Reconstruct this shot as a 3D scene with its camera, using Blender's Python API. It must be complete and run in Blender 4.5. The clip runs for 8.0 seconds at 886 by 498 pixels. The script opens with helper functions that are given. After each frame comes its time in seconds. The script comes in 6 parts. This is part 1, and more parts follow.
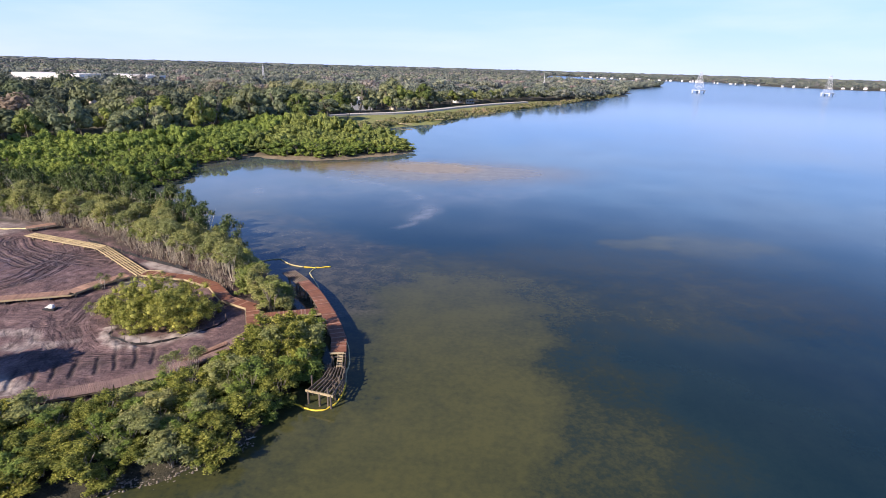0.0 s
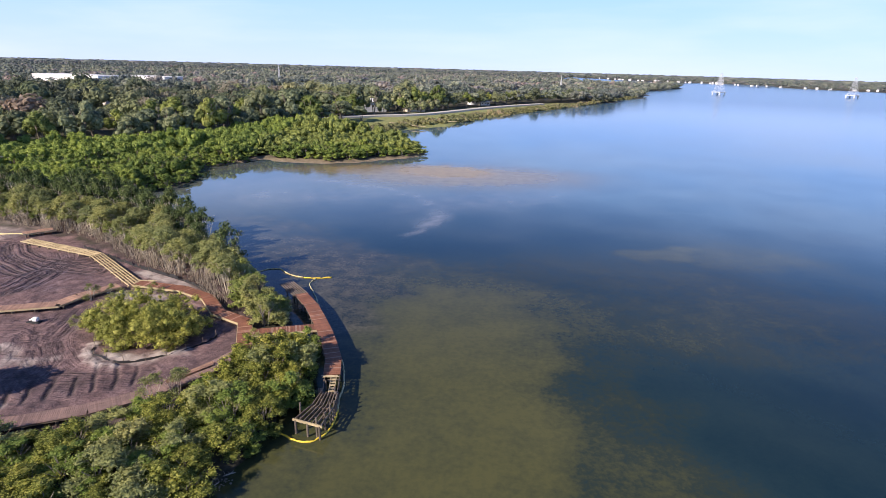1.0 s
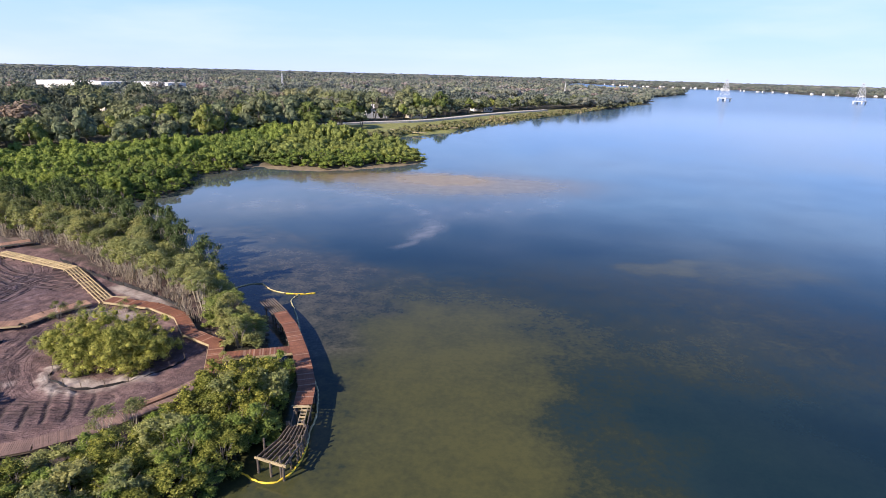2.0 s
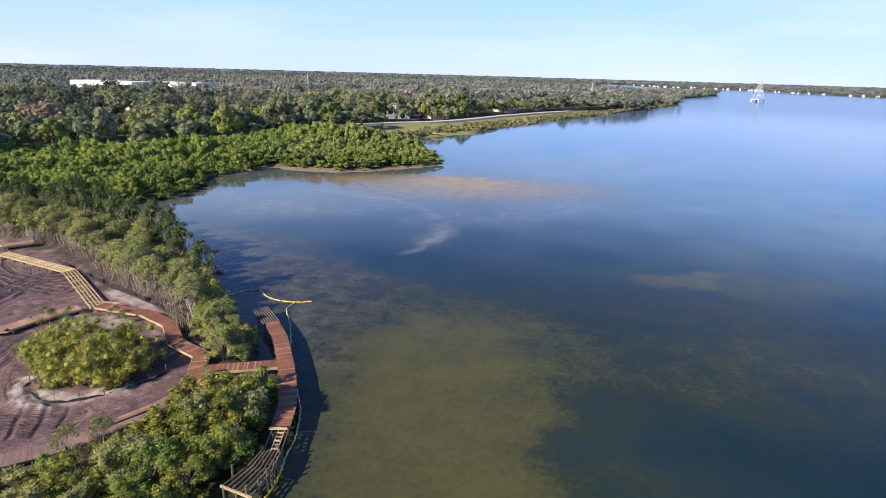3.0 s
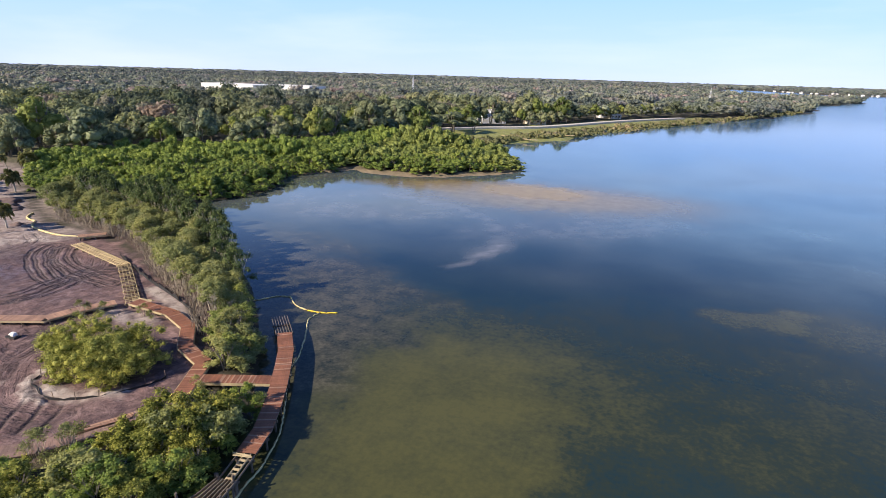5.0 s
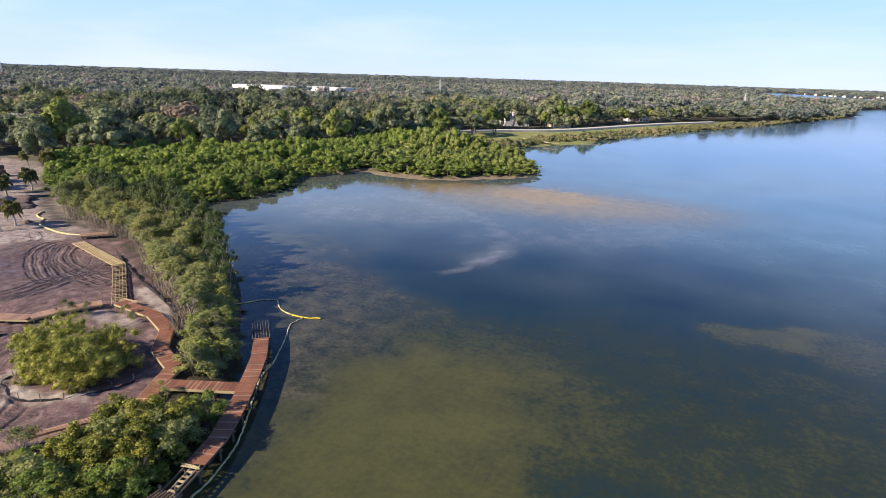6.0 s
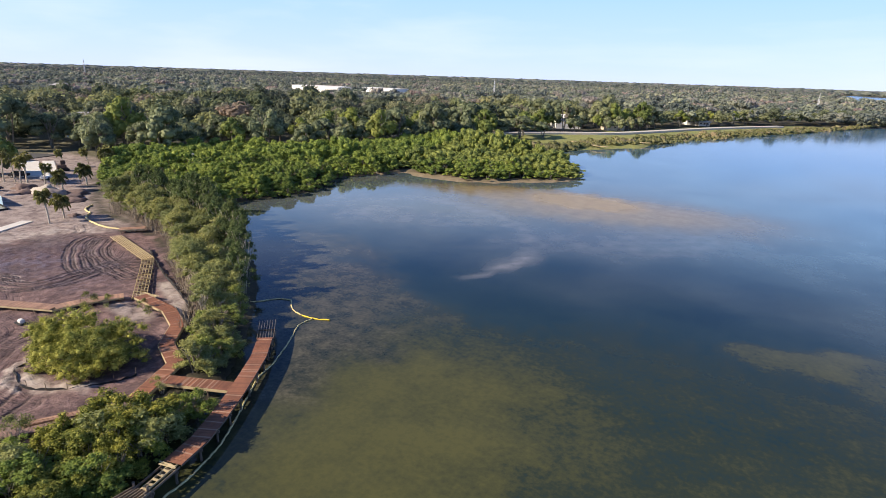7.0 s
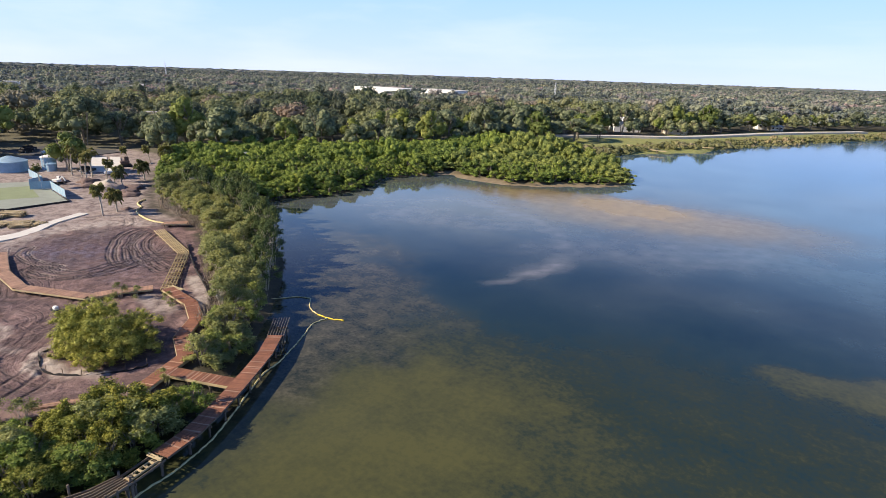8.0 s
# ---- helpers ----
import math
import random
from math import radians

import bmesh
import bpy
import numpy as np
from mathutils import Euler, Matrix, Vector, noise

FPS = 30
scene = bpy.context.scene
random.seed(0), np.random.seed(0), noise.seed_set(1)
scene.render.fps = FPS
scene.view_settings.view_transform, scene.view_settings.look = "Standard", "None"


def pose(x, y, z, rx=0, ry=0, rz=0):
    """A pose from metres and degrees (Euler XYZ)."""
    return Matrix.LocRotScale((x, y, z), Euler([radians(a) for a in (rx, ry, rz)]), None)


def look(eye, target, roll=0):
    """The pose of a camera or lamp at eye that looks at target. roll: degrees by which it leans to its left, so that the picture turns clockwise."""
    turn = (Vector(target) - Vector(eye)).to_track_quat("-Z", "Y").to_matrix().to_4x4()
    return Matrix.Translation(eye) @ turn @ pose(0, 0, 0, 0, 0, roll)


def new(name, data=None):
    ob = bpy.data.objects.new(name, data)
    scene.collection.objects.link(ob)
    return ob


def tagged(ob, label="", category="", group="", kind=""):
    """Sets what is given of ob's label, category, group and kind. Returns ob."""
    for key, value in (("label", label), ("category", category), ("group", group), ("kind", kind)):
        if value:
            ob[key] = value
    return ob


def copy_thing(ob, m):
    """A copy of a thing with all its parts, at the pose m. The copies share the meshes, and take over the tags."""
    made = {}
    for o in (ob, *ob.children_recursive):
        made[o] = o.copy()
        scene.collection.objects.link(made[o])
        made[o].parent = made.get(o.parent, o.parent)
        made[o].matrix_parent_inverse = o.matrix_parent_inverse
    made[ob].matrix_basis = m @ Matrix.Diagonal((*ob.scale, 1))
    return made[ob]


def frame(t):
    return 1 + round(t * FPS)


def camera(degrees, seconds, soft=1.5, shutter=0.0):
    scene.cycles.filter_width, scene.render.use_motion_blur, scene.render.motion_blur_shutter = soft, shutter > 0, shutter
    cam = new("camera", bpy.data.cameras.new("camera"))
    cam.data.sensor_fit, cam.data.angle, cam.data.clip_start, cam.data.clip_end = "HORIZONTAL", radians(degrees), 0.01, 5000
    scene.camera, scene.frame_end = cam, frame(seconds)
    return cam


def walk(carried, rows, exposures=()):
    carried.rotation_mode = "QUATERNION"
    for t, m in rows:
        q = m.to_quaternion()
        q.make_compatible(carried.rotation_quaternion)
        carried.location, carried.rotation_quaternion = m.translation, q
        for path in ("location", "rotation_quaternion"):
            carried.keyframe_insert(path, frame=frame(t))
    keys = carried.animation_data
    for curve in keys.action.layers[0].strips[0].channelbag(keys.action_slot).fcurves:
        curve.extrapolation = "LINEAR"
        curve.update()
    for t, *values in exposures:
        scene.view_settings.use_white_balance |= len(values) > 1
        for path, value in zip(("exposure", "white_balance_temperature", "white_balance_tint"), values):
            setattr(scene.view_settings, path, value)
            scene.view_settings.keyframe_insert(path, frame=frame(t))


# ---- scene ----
cam = camera(76.7, 8.0, soft=0.55)
PATH = [
    (0, (-0.412, -1.354, 30.74), (-0.496, 0.544, 30.116), 1.62),
    (0.5, (0.004, 1.028, 30.697), (-0.116, 2.925, 30.075), 1.62),
    (1, (0.567, 3.501, 30.691), (0.429, 5.398, 30.07), 1.62),
    (1.5, (1.336, 5.837, 30.684), (1.186, 7.736, 30.075), 1.58),
    (2.8, (4.463, 11.608, 30.616), (4.255, 13.504, 30.016), 1.62),
    (3, (5.016, 12.429, 30.629), (4.771, 14.321, 30.026), 1.6),
    (3.5, (6.709, 14.374, 30.673), (6.34, 16.245, 30.07), 1.62),
    (4, (8.605, 16.327, 30.731), (8.127, 18.173, 30.128), 1.68),
    (4.5, (10.634, 18.315, 30.793), (10.082, 20.14, 30.191), 1.68),
    (6, (17.135, 24.259, 30.879), (16.439, 26.036, 30.283), 1.8),
    (6.5, (19.288, 26.214, 30.952), (18.508, 27.956, 30.356), 1.88),
    (7, (21.352, 28.199, 31.022), (20.481, 29.897, 30.424), 1.88),
    (7.5, (23.36, 30.249, 31.048), (22.391, 31.893, 30.449), 1.88),
    (8, (25.362, 32.277, 31.049), (24.309, 33.868, 30.45), 1.88),
]
walk(cam, [(t, look(eye, target, roll)) for t, eye, target, roll in PATH], [(0, 0.65, 6030, 16), (4.5, 0.66, 6200, 12), (8, 0.67, 6500, 10)])

# ---- world and sun ----
SUN_DIR = Vector((-0.707, -0.707, 0.61)).normalized()
world = bpy.data.worlds.new("sky")
scene.world = world
world.use_nodes = True
wt = world.node_tree
wt.nodes.clear()
sky = wt.nodes.new("ShaderNodeTexSky")
sky.sky_type, sky.sun_disc = "NISHITA", False
sky.sun_elevation = math.asin(SUN_DIR.z)
sky.sun_rotation = math.atan2(SUN_DIR.x, SUN_DIR.y)
sky.air_density, sky.dust_density, sky.ozone_density = 1.0, 0.0, 3.0
back = wt.nodes.new("ShaderNodeBackground")
back.inputs["Strength"].default_value = 0.12
wout = wt.nodes.new("ShaderNodeOutputWorld")
tint = wt.nodes.new("ShaderNodeMix")
tint.data_type, tint.blend_type = "RGBA", "MULTIPLY"
tint.inputs[0].default_value = 1.0
tint.inputs[7].default_value = (0.42, 0.57, 0.96, 1)
wt.links.new(sky.outputs["Color"], tint.inputs[6])
# thin streaks of high cloud all over the sky
gen = wt.nodes.new("ShaderNodeTexCoord")
wmap = wt.nodes.new("ShaderNodeMapping")
wmap.inputs["Scale"].default_value, wmap.inputs["Rotation"].default_value = (1.2, 2.6, 9.0), (0.0, 0.12, 0.5)
wnoise = wt.nodes.new("ShaderNodeTexNoise")
wnoise.inputs["Scale"].default_value, wnoise.inputs["Detail"].default_value = 1.6, 7
wramp = wt.nodes.new("ShaderNodeValToRGB")
wramp.color_ramp.elements[0].position, wramp.color_ramp.elements[1].position = 0.45, 0.72
wramp.color_ramp.elements[1].color = (0.42, 0.42, 0.42, 1)
cloud = wt.nodes.new("ShaderNodeMix")
cloud.data_type = "RGBA"
cloud.inputs[7].default_value = (5.3, 5.6, 6.2, 1)
wt.links.new(gen.outputs["Generated"], wmap.inputs["Vector"])
wt.links.new(wmap.outputs[0], wnoise.inputs["Vector"])
wt.links.new(wnoise.outputs["Fac"], wramp.inputs["Fac"])
thin = wt.nodes.new("ShaderNodeMath")
thin.operation = "MULTIPLY"
wt.links.new(wramp.outputs["Color"], thin.inputs[0])
wt.links.new(thin.outputs[0], cloud.inputs[0])
# they thin out overhead; pale haze towards the horizon, deeper blue above
split = wt.nodes.new("ShaderNodeSeparateXYZ")
wt.links.new(gen.outputs["Generated"], split.inputs[0])
clear = wt.nodes.new("ShaderNodeMapRange")
clear.inputs[1].default_value, clear.inputs[2].default_value = 0.1, 0.45
clear.inputs[3].default_value, clear.inputs[4].default_value = 1.0, 0.25
wt.links.new(split.outputs[2], clear.inputs[0])
wt.links.new(clear.outputs[0], thin.inputs[1])
tones = wt.nodes.new("ShaderNodeValToRGB")
BLUES = [(0.0, (0.56, 0.655, 0.95)), (0.13, (0.38, 0.59, 1.0)), (0.21, (0.31, 0.55, 1.0)), (0.33, (0.070, 0.172, 0.50)), (0.50, (0.032, 0.085, 0.245)), (1.0, (0.040, 0.090, 0.21))]
for k in range(len(BLUES) - 2):
    tones.color_ramp.elements.new(0.5)
for e, (place, tone) in zip(tones.color_ramp.elements, BLUES):
    e.position, e.color = place, (*tone, 1)
wt.links.new(split.outputs[2], tones.inputs["Fac"])
bright = wt.nodes.new("ShaderNodeMix")
bright.data_type, bright.blend_type = "RGBA", "MULTIPLY"
bright.inputs[0].default_value = 1.0
bright.inputs[7].default_value = (7.3, 7.3, 7.3, 1)
wt.links.new(tones.outputs["Color"], bright.inputs[6])
haze = wt.nodes.new("ShaderNodeMix")
haze.data_type = "RGBA"
haze.inputs[0].default_value = 0.85
wt.links.new(bright.outputs[2], haze.inputs[7])
wt.links.new(tint.outputs[2], haze.inputs[6])
wt.links.new(haze.outputs[2], cloud.inputs[6])
wt.links.new(cloud.outputs[2], back.inputs["Color"])
wt.links.new(back.outputs["Background"], wout.inputs["Surface"])

sun = new("sun", bpy.data.lights.new("sun", "SUN"))
sun.data.energy, sun.data.angle, sun.data.color = 5.0, radians(0.5), (1.0, 0.84, 0.64)
sun.matrix_world = look(tuple(SUN_DIR * 100), (0, 0, 0))


# ---- materials ----
def nodes_of(name):
    m = bpy.data.materials.new(name)
    m.use_nodes = True
    t = m.node_tree
    return m, t, t.nodes["Principled BSDF"], t.nodes["Material Output"]


def noise_node(t, scale, detail=4.0, rough=0.55, vec=None):
    n = t.nodes.new("ShaderNodeTexNoise")
    n.inputs["Scale"].default_value, n.inputs["Detail"].default_value, n.inputs["Roughness"].default_value = scale, detail, rough
    if vec is not None:
        t.links.new(vec, n.inputs["Vector"])
    return n.outputs["Fac"]


def ramp(t, fac, stops):
    r = t.nodes.new("ShaderNodeValToRGB")
    while len(r.color_ramp.elements) < len(stops):
        r.color_ramp.elements.new(0.5)
    for e, (p, c) in zip(r.color_ramp.elements, stops):
        e.position, e.color = p, (*c, 1)
    t.links.new(fac, r.inputs["Fac"])
    return r.outputs["Color"]


def mix(t, fac, a, b, kind="MIX"):
    n = t.nodes.new("ShaderNodeMix")
    n.data_type, n.blend_type = "RGBA", kind
    for sock, v in ((n.inputs[0], fac), (n.inputs[6], a), (n.inputs[7], b)):
        if isinstance(v, (int, float)):
            sock.default_value = v
        elif isinstance(v, tuple):
            sock.default_value = (*v, 1)
        else:
            t.links.new(v, sock)
    return n.outputs[2]


def sums(t, op, a, b, clamp=False):
    n = t.nodes.new("ShaderNodeMath")
    n.operation, n.use_clamp = op, clamp
    for sock, v in zip(n.inputs, (a, b)):
        if isinstance(v, (int, float)):
            sock.default_value = v
        else:
            t.links.new(v, sock)
    return n.outputs[0]


def bump(t, b, height, strength, dist):
    n = t.nodes.new("ShaderNodeBump")
    n.inputs["Strength"].default_value, n.inputs["Distance"].default_value = strength, dist
    t.links.new(height, n.inputs["Height"])
    t.links.new(n.outputs["Normal"], b.inputs["Normal"])


def place_of(t):
    return t.nodes.new("ShaderNodeNewGeometry").outputs["Position"]


def attr(t, name):
    n = t.nodes.new("ShaderNodeAttribute")
    n.attribute_name = name
    return n.outputs["Fac"]


def plain(name, colour, rough=0.7, metal=0.0, vary=0.25, scale=3.0, gloss=0.4):
    """A painted or raw surface with uneven tone and a fine bump."""
    m, t, b, o = nodes_of(name)
    p = place_of(t)
    n1, n2 = noise_node(t, scale, 5, 0.6, p), noise_node(t, scale * 9, 3, 0.5, p)
    lo = tuple(c * (1 - vary) for c in colour)
    hi = tuple(min(1, c * (1 + vary)) for c in colour)
    c = ramp(t, n1, [(0.3, lo), (0.7, hi)])
    c = mix(t, 0.35, c, ramp(t, n2, [(0.3, lo), (0.7, hi)]))
    t.links.new(c, b.inputs["Base Color"])
    b.inputs["Roughness"].default_value, b.inputs["Metallic"].default_value = rough, metal
    b.inputs["Specular IOR Level"].default_value = gloss
    bump(t, b, n2, 0.3, 0.01)
    return m


def leaves(name, dark, mid, light, through_light=0.32, tree_vary=0.65):
    """Foliage: each leaf clump takes its own tone, each tree leans one way."""
    m, t, b, o = nodes_of(name)
    g = t.nodes.new("ShaderNodeNewGeometry")
    c = ramp(t, g.outputs["Random Per Island"], [(0.0, dark), (0.5, mid), (1.0, light)])
    inf = t.nodes.new("ShaderNodeObjectInfo")
    tone = ramp(t, inf.outputs["Random"], [(0.0, (0.6, 0.66, 0.62)), (0.5, (0.95, 1, 0.95)), (0.8, (1.1, 1.08, 0.95)), (1.0, (1.2, 1.12, 1.05))])
    c = mix(t, tree_vary, c, mix(t, 1.0, c, tone, "MULTIPLY"))
    big = ramp(t, noise_node(t, 0.22, 3, 0.5, g.outputs["Position"]), [(0.3, (0.75, 0.8, 0.8)), (0.7, (1.15, 1.1, 0.95))])
    c = mix(t, 0.7, c, mix(t, 1.0, c, big, "MULTIPLY"))
    stand = ramp(t, noise_node(t, 0.05, 2, 0.5, g.outputs["Position"]), [(0.35, (0.8, 0.84, 0.88)), (0.65, (1.1, 1.07, 1.0))])
    c = mix(t, 1.0, c, stand, "MULTIPLY")
    t.links.new(c, b.inputs["Base Color"])
    b.inputs["Roughness"].default_value = 0.6
    b.inputs["Specular IOR Level"].default_value = 0.15
    tr = t.nodes.new("ShaderNodeBsdfTranslucent")
    t.links.new(c, tr.inputs["Color"])
    ms = t.nodes.new("ShaderNodeMixShader")
    ms.inputs[0].default_value = through_light
    t.links.new(b.outputs[0], ms.inputs[1])
    t.links.new(tr.outputs[0], ms.inputs[2])
    t.links.new(ms.outputs[0], o.inputs["Surface"])
    return m


def wood(name, dark, light, rough=0.75, grain=(1.5, 30, 30)):
    m, t, b, o = nodes_of(name)
    inf = t.nodes.new("ShaderNodeObjectInfo")
    tc = t.nodes.new("ShaderNodeTexCoord")
    mp = t.nodes.new("ShaderNodeMapping")
    mp.inputs["Scale"].default_value = grain
    t.links.new(tc.outputs["Object"], mp.inputs["Vector"])
    g = noise_node(t, 1.0, 4, 0.6, mp.outputs[0])
    c = ramp(t, g, [(0.25, dark), (0.75, light)])
    tone = ramp(t, inf.outputs["Random"], [(0.0, (0.78, 0.76, 0.77)), (0.4, (0.96, 0.96, 0.96)), (0.88, (1.06, 1.06, 1.05)), (1.0, (1.3, 1.28, 1.22))])
    c = mix(t, 1.0, c, tone, "MULTIPLY")
    stain = noise_node(t, 0.6, 4, 0.6, place_of(t))
    c = mix(t, 0.6, c, mix(t, 1.0, c, ramp(t, stain, [(0.35, (0.6, 0.6, 0.62)), (0.65, (1.15, 1.12, 1.1))]), "MULTIPLY"))
    t.links.new(c, b.inputs["Base Color"])
    b.inputs["Roughness"].default_value = rough
    bump(t, b, g, 0.4, 0.01)
    return m


MAT = {}
MAT["deck"] = wood("deck_boards", (0.176, 0.074, 0.042), (0.311, 0.133, 0.076))
MAT["deck_fresh"] = wood("deck_boards_fresh", (0.302, 0.176, 0.118), (0.437, 0.277, 0.193))
MAT["deck_dusty"] = wood("dusty_boards", (0.193, 0.126, 0.105), (0.294, 0.197, 0.164))
MAT["pine"] = wood("new_pine", (0.386, 0.304, 0.166), (0.570, 0.478, 0.294))
MAT["frame"] = wood("weathered_framing", (0.118, 0.092, 0.071), (0.244, 0.197, 0.151))
MAT["post"] = wood("pile_timber", (0.084, 0.071, 0.059), (0.202, 0.168, 0.134))
MAT["bark"] = plain("mangrove_bark", (0.23, 0.20, 0.16), 0.85, vary=0.35, scale=6)
MAT["pale_bark"] = plain("pale_bark", (0.50, 0.45, 0.36), 0.85, vary=0.3, scale=6)
MAT["grey_bark"] = plain("grey_bark", (0.30, 0.255, 0.20), 0.9, vary=0.35, scale=6)
MAT["mangrove"] = leaves("mangrove_leaves", (0.078, 0.101, 0.025), (0.259, 0.277, 0.059), (0.464, 0.451, 0.123))
MAT["mangrove_bright"] = leaves("red_mangrove_leaves", (0.150, 0.205, 0.055), (0.251, 0.324, 0.078), (0.376, 0.438, 0.121))
MAT["mangrove_grey"] = leaves("white_mangrove_leaves", (0.209, 0.226, 0.097), (0.313, 0.332, 0.141), (0.431, 0.440, 0.197))
MAT["mangrove_olive"] = leaves("olive_mangrove_leaves", (0.162, 0.201, 0.065), (0.260, 0.308, 0.099), (0.376, 0.423, 0.148))
MAT["mangrove_dark"] = leaves("dark_mangrove_leaves", (0.067, 0.095, 0.041), (0.122, 0.162, 0.066), (0.202, 0.249, 0.103))
MAT["bush"] = leaves("bush_leaves", (0.161, 0.179, 0.043), (0.401, 0.406, 0.094), (0.660, 0.633, 0.181), tree_vary=0.0)
MAT["oak"] = leaves("oak_leaves", (0.160, 0.187, 0.123), (0.259, 0.293, 0.183), (0.374, 0.394, 0.246))
MAT["pine_tree"] = leaves("pine_needles", (0.171, 0.209, 0.064), (0.265, 0.310, 0.096), (0.365, 0.395, 0.134))
MAT["palm"] = leaves("palm_fronds", (0.156, 0.167, 0.069), (0.293, 0.293, 0.127), (0.450, 0.420, 0.211))
MAT["white"] = plain("white_paint", (0.78, 0.77, 0.74), 0.6, vary=0.08, scale=0.8)
MAT["concrete"] = plain("pale_concrete", (0.62, 0.60, 0.56), 0.85, vary=0.12, scale=0.8)
MAT["roof_grey"] = plain("grey_roof", (0.42, 0.42, 0.42), 0.7, vary=0.2, scale=0.6)
MAT["roof_brown"] = plain("brown_shingle_roof", (0.19, 0.165, 0.15), 0.8, vary=0.25, scale=0.8)
MAT["wall_cream"] = plain("cream_stucco", (0.58, 0.52, 0.44), 0.8, vary=0.1, scale=0.5)
MAT["glass_dark"] = plain("window_glass", (0.03, 0.035, 0.04), 0.08, vary=0.1)
MAT["yellow"] = plain("yellow_fabric", (0.80, 0.58, 0.05), 0.55, vary=0.15, scale=1.2)
MAT["boom_dusty"] = plain("dusty_yellow_fabric", (0.62, 0.52, 0.26), 0.65, vary=0.2, scale=1.2)
MAT["boom_pale"] = plain("faded_boom_fabric", (0.52, 0.45, 0.24), 0.6, vary=0.3, scale=1.2)
MAT["black"] = plain("black_silt_fabric", (0.025, 0.025, 0.027), 0.8, vary=0.4, scale=1.5)
MAT["steel"] = plain("galvanised_steel", (0.62, 0.63, 0.64), 0.45, 0.6, vary=0.1)
MAT["blue"] = plain("blue_paint", (0.24, 0.38, 0.52), 0.55, vary=0.2, scale=0.6)
MAT["blue_screen"] = plain("blue_windscreen", (0.28, 0.41, 0.52), 0.8, vary=0.2, scale=0.7)
MAT["court_green"] = plain("green_court", (0.27, 0.295, 0.25), 0.8, vary=0.12, scale=0.4)
MAT["court_olive"] = plain("olive_court", (0.23, 0.27, 0.15), 0.8, vary=0.12, scale=0.4)
MAT["asphalt"] = plain("asphalt", (0.07, 0.07, 0.072), 0.9, vary=0.25, scale=0.7)
MAT["road"] = plain("worn_road", (0.56, 0.52, 0.47), 0.95, vary=0.12, scale=0.4, gloss=0.05)
MAT["sand_heap"] = plain("grey_sand", (0.28, 0.235, 0.215), 0.95, vary=0.35, scale=1.5)
MAT["spoil"] = plain("spoil_earth", (0.16, 0.115, 0.105), 0.95, vary=0.4, scale=1.2)
MAT["rubber"] = plain("black_rubber", (0.02, 0.02, 0.02), 0.8)
MAT["red"] = plain("brown_machine_paint", (0.10, 0.065, 0.05), 0.6)
MAT["drift"] = plain("bleached_driftwood", (0.42, 0.38, 0.33), 0.9, vary=0.3, scale=5)
MAT["rubble"] = plain("muddy_stone", (0.20, 0.17, 0.14), 0.9, vary=0.5, scale=4)
MAT["dead"] = plain("dead_brush", (0.33, 0.25, 0.14), 0.9, vary=0.35, scale=5)


